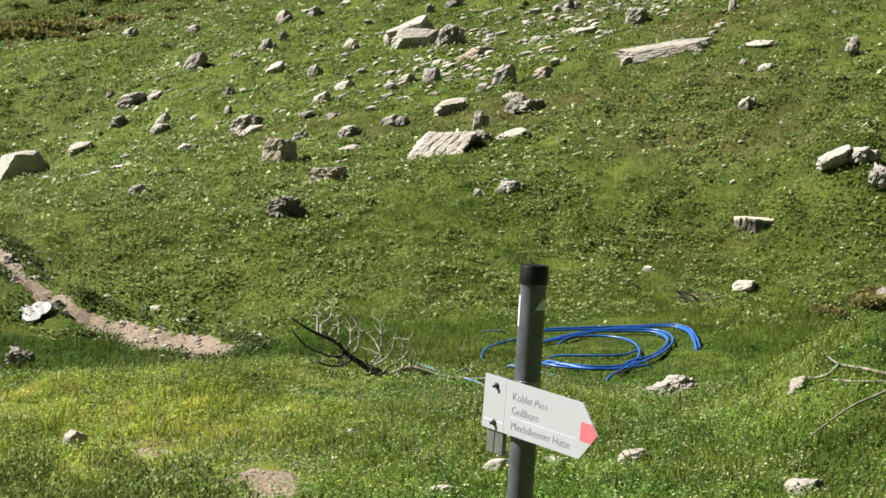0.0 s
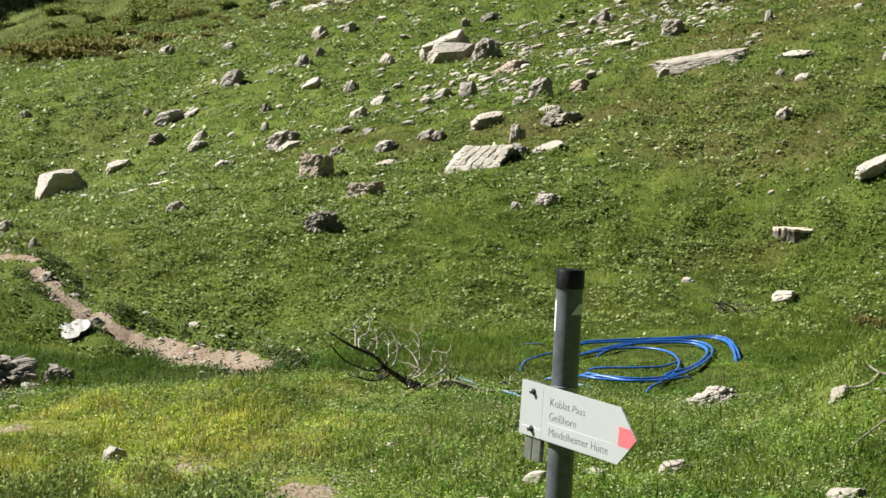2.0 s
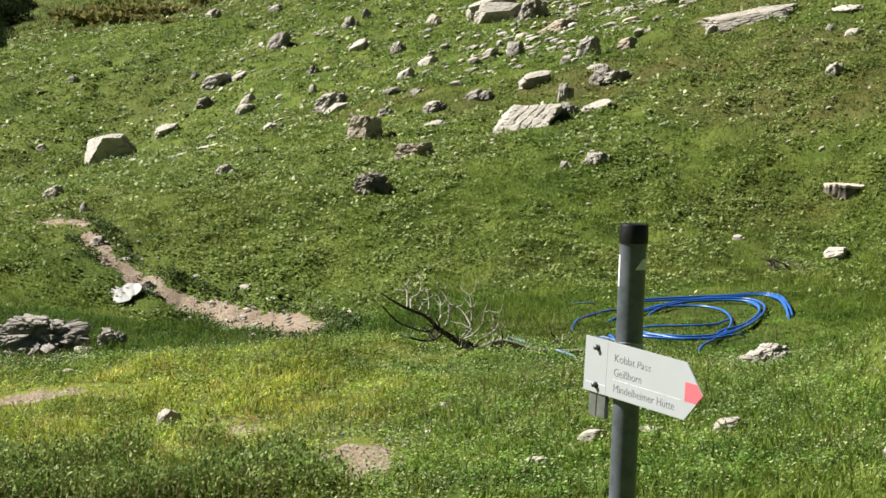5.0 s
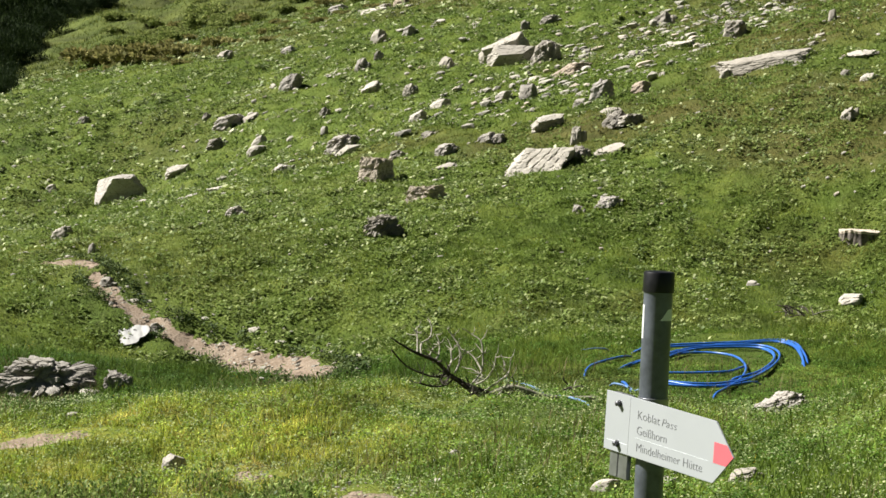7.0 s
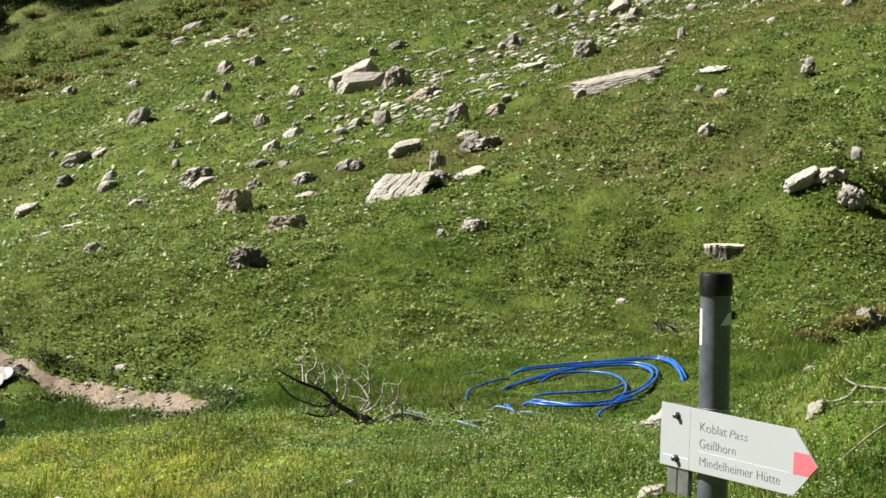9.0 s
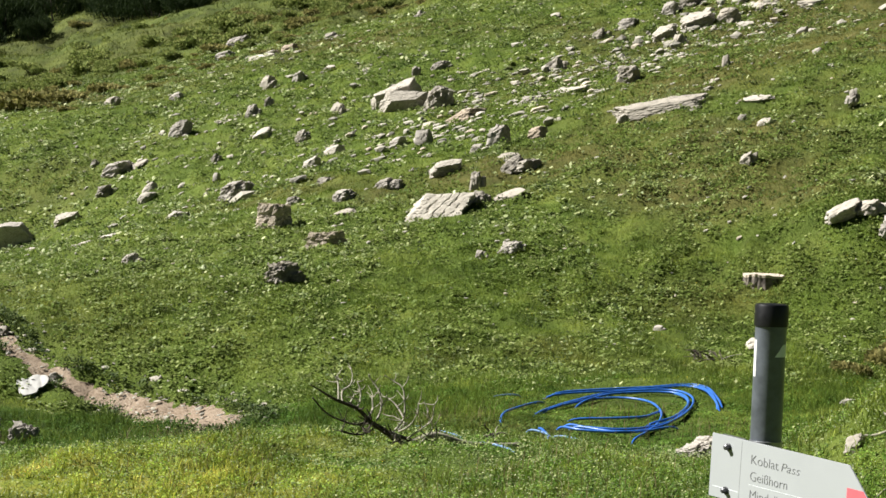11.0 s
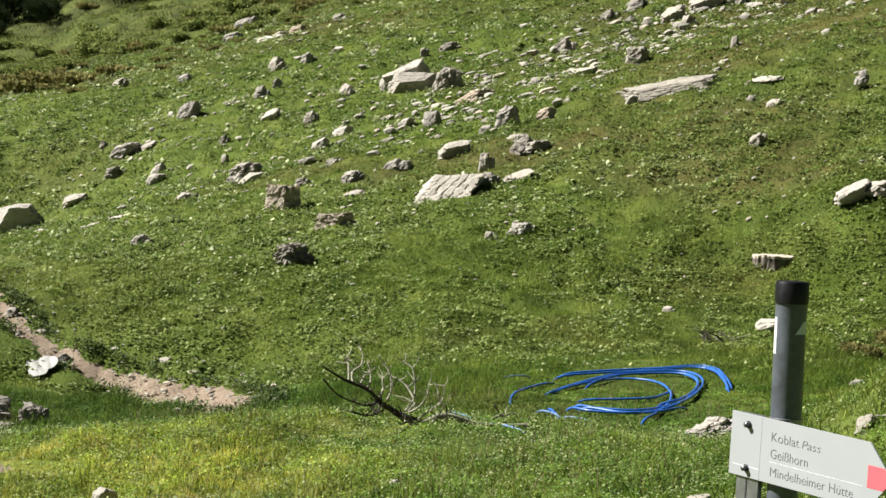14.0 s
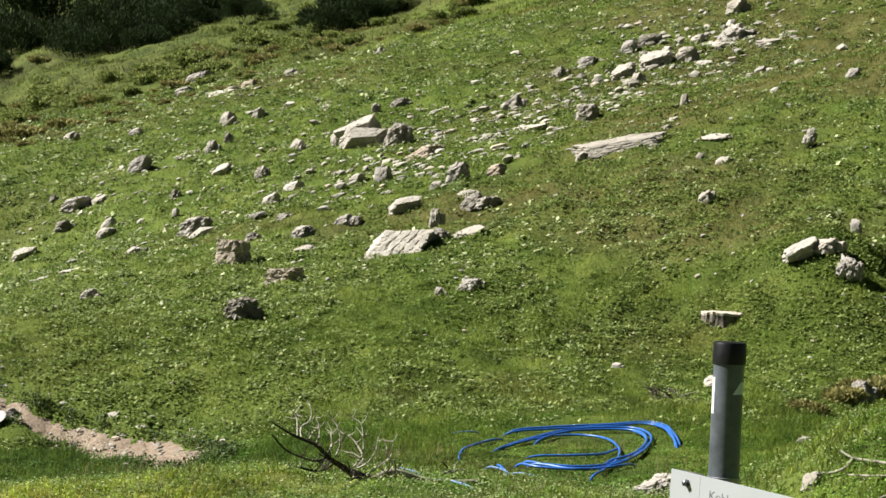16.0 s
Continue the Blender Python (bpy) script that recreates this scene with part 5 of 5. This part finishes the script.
def dead_branch():
    br = new("dead_branch")
    br.matrix_world = pose(-0.5, 24.15, -1.62)
    rise = Matrix.Translation((0, 0, 0.05))
    back = br.matrix_world.inverted()
    stem = [(-1.61, 23.85, -0.95), (-1.48, 23.90, -1.04), (-1.33, 23.95, -1.13), (-1.15, 24.00, -1.25), (-1.00, 24.10, -1.36), (-0.87, 24.10, -1.43), (-0.74, 24.10, -1.48), (-0.52, 24.15, -1.61), (-0.30, 24.20, -1.65), (0.09, 24.25, -1.70), (0.64, 24.30, -1.72)]
    stem = [(px, py, pz + (0.13 if px > -0.4 else 0.0)) for px, py, pz in stem]
    rng = random.Random(4)
    stem = [(px + rng.uniform(-0.03, 0.03), py, pz + rng.uniform(-0.035, 0.03)) for px, py, pz in stem]
    ob = tube("stem", stem[:8][::-1], (0.040, 0.007), M_BARK_DARK, None, 8, "dark barked stem")
    ob.data.transform(rise @ back)
    ob.parent = br
    ob = tube("stem", stem[6:], (0.046, 0.022), M_STICK, None, 8, "grey weathered end of the stem")
    ob.data.transform(rise @ back)
    ob.parent = br
    twigs = [
        [(-1.60, 23.80, -1.11), (-1.45, 23.90, -1.28), (-1.28, 23.95, -1.36), (-1.13, 24.00, -1.40), (-1.01, 24.10, -1.37)],
        [(-1.33, 23.95, -1.13), (-1.35, 24.10, -0.96), (-1.38, 24.12, -0.92)],
        [(-1.29, 24.00, -1.16), (-1.30, 24.10, -1.06), (-1.22, 24.20, -1.00), (-1.20, 24.25, -0.91), (-1.22, 24.28, -0.84)],
        [(-1.16, 24.10, -1.26), (-1.11, 24.20, -1.18), (-1.11, 24.25, -1.06), (-1.15, 24.30, -0.97)],
        [(-1.00, 24.10, -1.32), (-0.97, 24.25, -1.25), (-0.98, 24.30, -1.14), (-0.97, 24.30, -1.13)],
        [(-0.92, 24.10, -1.36), (-0.88, 24.30, -1.25), (-0.90, 24.35, -1.09), (-0.98, 24.40, -0.98), (-1.03, 24.40, -0.91), (-1.01, 24.40, -0.90)],
        [(-0.72, 24.10, -1.46), (-0.63, 24.25, -1.34), (-0.63, 24.30, -1.15), (-0.66, 24.35, -1.02), (-0.76, 24.40, -0.96), (-0.86, 24.40, -0.90)],
        [(-0.63, 24.20, -1.33), (-0.71, 24.30, -1.22), (-0.80, 24.35, -1.15), (-0.87, 24.40, -1.13)],
        [(-0.68, 24.00, -1.46), (-0.57, 23.95, -1.39), (-0.49, 23.90, -1.25), (-0.48, 23.90, -1.14)],
        [(-0.58, 24.00, -1.53), (-0.43, 23.90, -1.40), (-0.33, 23.85, -1.30), (-0.31, 23.80, -1.13)],
        [(-0.44, 24.00, -1.57), (-0.37, 23.90, -1.48), (-0.32, 23.85, -1.37), (-0.38, 23.80, -1.23)],
        [(-0.93, 24.00, -1.42), (-1.03, 23.90, -1.48), (-1.15, 23.80, -1.48), (-1.28, 23.70, -1.44)],
        [(-1.01, 24.00, -1.35), (-1.06, 23.90, -1.40), (-1.03, 23.85, -1.46)],
        [(-1.23, 24.20, -1.23), (-1.19, 24.30, -1.15), (-1.18, 24.35, -1.12)],
        [(-0.71, 24.00, -1.49), (-0.72, 23.95, -1.57)],
        [(-0.69, 24.20, -1.47), (-0.62, 24.30, -1.41), (-0.66, 24.35, -1.38), (-0.75, 24.40, -1.34)],
        [(-0.52, 24.10, -1.60), (-0.34, 24.00, -1.58), (-0.21, 23.95, -1.60)]
    ]
    # snags and bark scraps round the thick end
    for _ in range(34):
        k = rng.randrange(3, 9)
        a = Vector(stem[k])
        b = a + Vector((rng.uniform(-0.16, 0.16), rng.uniform(-0.15, 0.12), rng.uniform(-0.10, 0.13)))
        ob = tube("snag", [a, (a + b) / 2 + Vector((0.015, 0, -0.012)), b], (0.013, 0.005), M_BARK_DARK, None, 5)
        ob.data.transform(rise @ back)
        ob.parent = br
    for i, run in enumerate(twigs):
        dark = i in (0, 11, 12, 14, 16)
        ob = tube("twig", run, (0.012, 0.005) if not dark else (0.009, 0.013), M_BARK_DARK if dark else M_BARK_GREY, None, 6, "" if dark else "bleached bare twig")
        ob.data.transform(rise @ back)
        ob.parent = br
        # short side shoots
        for _ in range(6):
            k = rng.randrange(1, len(run))
            a = Vector(run[k])
            b = a + Vector((rng.uniform(-0.13, 0.10), rng.uniform(-0.10, 0.10), rng.uniform(-0.02, 0.15)))
            ob = tube("twig", [a, (a + b) / 2 + Vector((0.01, 0, -0.008)), b], (0.006, 0.003), M_BARK_DARK if dark else M_BARK_GREY, None, 5)
            ob.data.transform(rise @ back)
            ob.parent = br
    return tagged(br, "fallen dead branch with bleached curling twigs", "branch")


def loose_branch(runs, radii, at, label):
    br = new("fallen_stick")
    br.matrix_world = pose(*at, float(land(*at)))
    back = br.matrix_world.inverted()
    for run, rad in zip(runs, radii):
        ob = tube("stick", run, rad, M_STICK, None, 7, "", True)
        ob.data.transform(back)
        ob.parent = br
    return tagged(br, label, "branch")


def tree_stump(x, y, w, h):
    """A low sawn stump, wider than high, with furrowed sides and root flares."""
    rng = np.random.default_rng(40)
    bm = bmesh.new()
    sides, levels = 72, 7
    rings = []
    furrow = np.abs(np.array([noise.noise(Vector((math.cos(a) * 3.4, math.sin(a) * 3.4, 2.0))) for a in np.arange(sides) * math.tau / sides]))
    fine = np.array([noise.noise(Vector((math.cos(a) * 11, math.sin(a) * 11, 5.0))) for a in np.arange(sides) * math.tau / sides])
    for l in range(levels):
        t = l / (levels - 1)
        z = -0.12 + (h + 0.12) * t
        ring = []
        for k in range(sides):
            a = k * math.tau / sides
            r = 1.0 + 0.22 * (1 - t) ** 2 * (0.4 + furrow[k]) - 0.22 * np.clip(0.25 - furrow[k], 0, 1) + 0.05 * fine[k]
            tip = 0.04 * noise.noise(Vector((math.cos(a) * 2, math.sin(a) * 2, 9))) if l == levels - 1 else 0
            ring.append(bm.verts.new((r * w / 2 * math.cos(a), r * w * 0.40 * math.sin(a), z + tip)))
        rings.append(ring)
    for a, b in zip(rings, rings[1:]):
        for k in range(sides):
            bm.faces.new((a[k], a[(k + 1) % sides], b[(k + 1) % sides], b[k]))
    stump = new("tree_stump")
    stump.matrix_world = pose(x, y + w * 0.38, float(land(x, y)) - 0.02, 0, 0, 6)
    smooth(part("trunk", bm, M_STUMP_BARK, stump, "furrowed grey-brown bark"), 50)
    # sawn top, a little proud, dished and cracked
    bm = bmesh.new()
    rim = []
    mid = []
    for k in range(sides):
        a = k * math.tau / sides
        r = (1.0 - 0.22 * float(np.clip(0.25 - furrow[k], 0, 1)) + 0.05 * fine[k]) * 1.01
        tip = 0.04 * noise.noise(Vector((math.cos(a) * 2, math.sin(a) * 2, 9)))
        rim.append(bm.verts.new((r * w / 2 * math.cos(a), r * w * 0.40 * math.sin(a), h + tip + 0.012)))
        mid.append(bm.verts.new((r * w / 4 * math.cos(a), r * w * 0.20 * math.sin(a), h + 0.03 + 0.02 * fine[k])))
    low = [bm.verts.new(v.co - Vector((0, 0, 0.045))) for v in rim]
    top = bm.verts.new((0, 0, h + 0.035))
    for k in range(sides):
        j = (k + 1) % sides
        bm.faces.new((low[k], low[j], rim[j], rim[k]))
        bm.faces.new((rim[k], rim[j], mid[j], mid[k]))
        bm.faces.new((mid[k], mid[j], top))
    smooth(part("cut_face", bm, M_CUT, stump, "pale weathered cut face"), 40)
    return tagged(stump, "low weathered tree stump with a pale cut top", "tree stump")


M_STUMP_BARK = plain("stump_bark", (0.215, 0.185, 0.155), 0.9, 0.2, 0.0, 0.80, 11.0)


def white_sheet(x, y, w, d):
    """A crumpled white sheet lying beside the footpath."""
    n = 34
    gx, gy = np.meshgrid(np.linspace(-1, 1, n), np.linspace(-1, 1, n))
    a, r = np.arctan2(gy, gx), np.maximum(np.abs(gx), np.abs(gy))
    edge = 0.72 + 0.16 * np.sin(a * 2 + 0.6) + 0.11 * np.sin(a * 3 + 0.3) + 0.05 * np.sin(a * 5 + 1)
    k = r / np.maximum(np.hypot(gx, gy), 1e-6) * edge
    X, Y = gx * k * w / 2, gy * k * d / 2
    Z = np.array([0.05 * abs(noise.noise(Vector((px * 4.2, py * 1.6, 0.3)))) + 0.015 * abs(noise.noise(Vector((px * 8, py * 4, 1.3)))) for px, py in zip(X.ravel(), Y.ravel())]).reshape(n, n)
    Z += 0.02 + (X * 0.10)
    up = np.stack([X.ravel(), Y.ravel(), Z.ravel()], 1)
    down = up - [0, 0, 0.012]
    i = (np.arange(n - 1)[:, None] * n + np.arange(n - 1)[None]).ravel()
    f = np.stack([i, i + 1, i + n + 1, i + n], 1)
    rim = np.concatenate([np.arange(n - 1), np.arange(n - 1) * n + n - 1, np.arange(n * n - 1, n * n - n, -1), np.arange(n * (n - 1), 0, -n)])
    nxt = np.roll(rim, -1)
    wall = np.stack([rim, rim + n * n, nxt + n * n, nxt], 1)
    ob = mesh_object("white_sheet", np.concatenate([up, down]), np.concatenate([f, f[:, ::-1] + n * n, wall]), M_SHEET)
    lay(ob, x, y, float(land(x, y)) + 0.02, 14)
    return tagged(ob, "crumpled white sheet lying beside the footpath", "sheet")


def brush_heap(x, y, count, reach, seed, label):
    """A small heap of dry sticks."""
    rng = random.Random(seed)
    heap = new("brush_heap")
    heap.matrix_world = pose(x, y, float(land(x, y)))
    for _ in range(count):
        a = rng.uniform(0, math.tau)
        p = Vector((rng.uniform(-reach, reach) * 0.6, rng.uniform(-0.3, 0.3), rng.uniform(0.0, 0.10)))
        q = p + Vector((math.cos(a) * reach * rng.uniform(0.4, 0.9), math.sin(a) * 0.35, rng.uniform(0.02, 0.16)))
        m = (p + q) / 2 + Vector((rng.uniform(-0.05, 0.05), 0, rng.uniform(0, 0.06)))
        tube("stick", [p, m, q], (0.012, 0.005), M_STICK if rng.random() < 0.35 else M_BARK_DARK, heap, 5)
    return tagged(heap, label, "sticks")


hose_coil()
dead_branch()
loose_branch([[(3.52, 19.53, 0.12), (3.57, 19.21, 0.10), (3.71, 18.87, 0.10), (3.87, 18.58, 0.10), (4.04, 18.34, 0.10)],
              [(3.57, 19.21, 0.10), (3.49, 19.13, 0.08), (3.40, 19.24, 0.06), (3.34, 19.39, 0.06)],
              [(3.48, 19.03, 0.05), (3.63, 18.73, 0.06), (3.85, 18.47, 0.08), (4.04, 18.34, 0.10)]], [(0.008, 0.020), (0.018, 0.008), (0.010, 0.016)], (3.6, 19.2), "forked weathered branch lying on the grass")
loose_branch([[(2.98, 17.57, 0.05), (3.22, 17.78, 0.12), (3.46, 17.85, 0.20), (3.62, 17.88, 0.22), (3.74, 17.87, 0.25), (3.86, 17.85, 0.25)]], [(0.007, 0.014)], (3.4, 17.8), "thin pale stick leaning over the grass")
tree_stump(5.68, 39.42, 0.80, 0.17)
white_sheet(-6.76, 36.25, 0.60, 1.0)
brush_heap(4.12, 35.45, 26, 0.40, 3, "small heap of dry grey sticks in grass")
brush_heap(0.33, 25.3, 9, 0.16, 5, "few dark twigs caught beside the hose")


# ---- shrubs ----
M_NEEDLES = leaf_material("pine_needles", [(0.1, (0.005, 0.012, 0.004)), (0.5, (0.016, 0.029, 0.008)), (0.9, (0.042, 0.065, 0.017))], 0.15, 0.75, 0.08)
M_SHRUB = leaf_material("shrub_leaves", [(0.1, (0.065, 0.095, 0.024)), (0.5, (0.170, 0.215, 0.058)), (0.9, (0.370, 0.388, 0.139))], 0.3, 0.7, 0.1)
M_RUSSET = leaf_material("russet_shrub_leaves", [(0.1, (0.074, 0.079, 0.025)), (0.5, (0.183, 0.178, 0.061)), (0.9, (0.370, 0.327, 0.129))], 0.3, 0.7, 0.1)


def tufts(rng, lobes, count, length, spread_up, thin):
    """Slivers that sprout from a few overlapping lobes (centre, radii)."""
    lobes = [(np.array(c, float), np.array(r, float)) for c, r in lobes]
    vol = np.array([np.prod(r) ** 0.67 for _, r in lobes])
    pick = rng.choice(len(lobes), count, p=vol / vol.sum())
    d = rng.normal(size=(count, 3))
    d[:, 2] = np.abs(d[:, 2]) * 1.1 - 0.40
    d /= np.linalg.norm(d, axis=1)[:, None]
    c = np.array([lobes[k][0] for k in pick])
    r = np.array([lobes[k][1] for k in pick])
    base = c + d * r * rng.uniform(0.62, 1.0, count)[:, None]
    way = d * (1 - spread_up) + np.array([0, 0, spread_up]) + rng.normal(0, 0.25, (count, 3))
    way /= np.linalg.norm(way, axis=1)[:, None]
    side = np.cross(way, rng.normal(size=(count, 3)))
    side /= np.linalg.norm(side, axis=1)[:, None]
    l = length * rng.uniform(0.5, 1.3, count)[:, None]
    tip = base + way * l
    mid = base + way * l * 0.45
    v = np.stack([base, mid - side * l * thin, tip, mid + side * l * thin], 1).reshape(-1, 3)
    return v, np.arange(4 * count).reshape(-1, 4)


def shrub(name, label, category, seed, lobes, count, length, up, thin, leaf, limb):
    """A shrub: a few crooked limbs and a crown of many small clumps."""
    rng = np.random.default_rng(seed)
    ob = new(name)
    v, f = tufts(rng, lobes, count, length, up, thin)
    crown = mesh_object("crown", v, f, leaf)
    crown.parent = ob
    for c, r in lobes[:5]:
        tip = Vector(c) + Vector((0, 0, r[2] * 0.5))
        bend = Vector((tip.x * 0.75, tip.y * 0.75, tip.z * 0.25))
        tube("limb", [(c[0] * 0.1, c[1] * 0.1, -0.25), bend, tip], (0.05 * max(r), 0.015 * max(r)), limb, ob, 4)
    return tagged(ob, label, category)


def lobes_of(rng, n, wide, deep, tall):
    out = []
    for _ in range(n):
        a, d = rng.uniform(0, math.tau), rng.uniform(0.1, 0.85)
        s = rng.uniform(0.16, 0.42)
        out.append(((math.cos(a) * d * wide / 2, math.sin(a) * d * deep / 2, tall * rng.uniform(0.15, 0.62)), (wide * s * 0.8, deep * s * 0.8, tall * rng.uniform(0.22, 0.40))))
    return out


def shrubs():
    rng = np.random.default_rng(21)
    pines = [shrub("mountain_pine", "dense dark green mountain pine shrub", "shrub", 100 + i, lobes_of(rng, 13, 3.6, 3.2, 2.3), 9000, 0.19, 0.78, 0.10, M_NEEDLES, M_BARK_DARK) for i in range(3)]
    # along the left edge, then the clumps behind the shrub bank
    spots = [(-19.3, 74.5, 0.55), (-20.6, 79.5, 0.7), (-21.9, 84.8, 0.75), (-23.3, 92.5, 0.85), (-24.3, 99, 0.85), (-24.6, 104.5, 0.8), (-23.6, 108, 0.7), (-22.4, 109.5, 0.6), (-25.4, 94.5, 1.2), (-27, 101, 1.5),
             (-26.8, 109, 1.5), (-24.6, 114, 1.4), (-22.6, 84, 1.0), (-23.2, 117, 1.2), (-29.0, 113, 1.7),
             (-16.7, 113.5, 0.75), (-20.7, 113.0, 0.6), (-15.6, 111.3, 1.0), (-14.0, 109.3, 0.95), (-12.2, 104.8, 0.75), (-11.3, 107.5, 0.8), (-16.2, 117, 1.3), (-13.6, 115, 1.3)]
    spots += [(-26, 129, 1.8), (-30, 136, 2.0), (-22, 135, 1.8), (-10.5, 119, 1.3), (-8.8, 117, 1.1), (-8.0, 124, 1.4), (-11.8, 114, 1.1), (-20.6, 120, 1.3), (-23.8, 124, 1.5), (-15.0, 125, 1.5), (-10.2, 113.5, 0.6), (-8.0, 110.5, 0.6), (-7.0, 109.5, 0.5), (-9.6, 121, 1.1),
              (-3.7, 97.5, 0.55), (-2.9, 94.4, 0.62), (-2.0, 94.2, 0.66), (-1.1, 94.8, 0.60), (-2.4, 97.5, 0.9), (-0.5, 98, 0.6)]
    for i, (x, y, s) in enumerate(spots):
        src = pines[i % 3]
        m = Matrix.Translation((x, y, float(land(x, y)) - 0.15 * s)) @ pose(0, 0, 0, 0, 0, float(rng.uniform(0, 360)))
        if i < 3:
            src.matrix_world = m
            src.scale = (s, s, s)
            tagged(src, group="mountain pines")
        else:
            ob = copy_thing(src, m)
            ob.scale = (s, s, s * float(rng.uniform(0.85, 1.15)))
    bush = [shrub("low_shrub", "low green alpine shrub on the slope", "shrub", 200 + i, lobes_of(rng, 12, 1.9, 1.6, 1.05), 1500, 0.19, 0.22, 0.36, M_SHRUB, M_BARK_DARK) for i in range(2)]
    heath = [shrub("heath_shrub", "low russet-green heath shrub on the slope", "shrub", 220 + i, lobes_of(rng, 11, 2.1, 1.6, 0.65), 1300, 0.18, 0.22, 0.36, M_RUSSET, M_BARK_DARK) for i in range(2)]
    made = {}
    def put(kind, key, x, y, s, flat=1.0):
        m = Matrix.Translation((x, y, float(land(x, y)) - 0.05)) @ pose(0, 0, 0, 0, 0, float(rng.uniform(0, 360)))
        if id(kind) in made:
            ob = copy_thing(kind, m)
        else:
            made[id(kind)] = ob = kind
            ob.matrix_world = m
            tagged(ob, group=key)
        ob.scale = (s, s, s * flat)
    # the shrub bank below the pines: clumps with grassy gaps between them
    stands = [(-12.8, 96.8), (-11.9, 97.0), (-13.3, 103), (-9.7, 93.2), (-9.2, 97.8), (-7.7, 96.8), (-5.8, 94.0), (-6.1, 88.0), (-4.7, 90.8), (-4.0, 91.5), (-3.1, 90.6), (-1.9, 88.4),
              (-5.6, 102), (-8.3, 104), (0.4, 88), (1.5, 88.8), (-14.4, 97.7), (-18.0, 114), (2.5, 91), (-6.9, 92.0), (-11.0, 101), (-4.6, 86.8), (-3.4, 87.4), (-7.2, 100), (-4.4, 97)]
    for i, (x, y) in enumerate(stands):
        for _ in range(5):
            s = rng.uniform(0.22, 0.58)
            dx, dy = rng.normal(0, 0.7), rng.normal(0, 1.3)
            if rng.random() < 0.4:
                put(heath[i % 2], "heath shrubs", x + dx, y + dy, s * 1.1, rng.uniform(0.8, 1.3))
            else:
                put(bush[i % 2], "low shrubs", x + dx, y + dy, s, rng.uniform(0.7, 1.15))
    for i in range(90):
        # a fringe along the upper edge of the stony slope, and loose ones behind it
        t = rng.random()
        x, y = -18.5 + 19 * t, 75.5 + 10 * t ** 1.6
        back = rng.exponential(3.0)
        put(heath[i % 2] if rng.random() < 0.65 else bush[i % 2], "heath shrubs", x + rng.normal(0, 0.5), y + 0.6 + back, rng.uniform(0.18, 0.42), rng.uniform(0.55, 1.0))
    for i in range(80):
        # bushes of all sizes over the bank
        t = rng.random()
        x = -16 + 15.5 * t
        put(bush[i % 2] if rng.random() < 0.7 else heath[i % 2], "low shrubs", x, 80 + 8 * t + rng.uniform(2, 17), rng.uniform(0.25, 0.75), rng.uniform(0.55, 1.0))
    for i in range(34):
        # green mounds on the western bank
        t = rng.random()
        put(bush[i % 2], "low shrubs", -20.5 + 8.5 * t + rng.normal(0, 0.6), 84 + 14 * rng.random() + 6 * (1 - t), rng.uniform(0.3, 0.65), rng.uniform(0.6, 0.95))
    put(bush[0], "low shrubs", -14.6, 89.6, 0.62, 1.1)
    for x, y, s in ((-13.6, 75.8, 0.5), (-13.8, 80.0, 0.55), (-12.2, 72.3, 0.4), (-14.9, 85.0, 0.5), (-12.4, 80.0, 0.4), (-11.4, 78.3, 0.4), (-9.7, 75.2, 0.35), (-14.1, 85.3, 0.5),
                    (-14.9, 79, 1.0), (-13.6, 77.5, 1.1), (-12.7, 76.2, 0.8), (-15.8, 80.5, 1.2), (-11.6, 77.5, 0.7), (-17, 83, 1.2), (6.9, 35.3, 0.45), (7.6, 35.7, 0.5), (6.3, 34.6, 0.35)):
        put(heath[1], "heath shrubs", x, y, s)


shrubs()
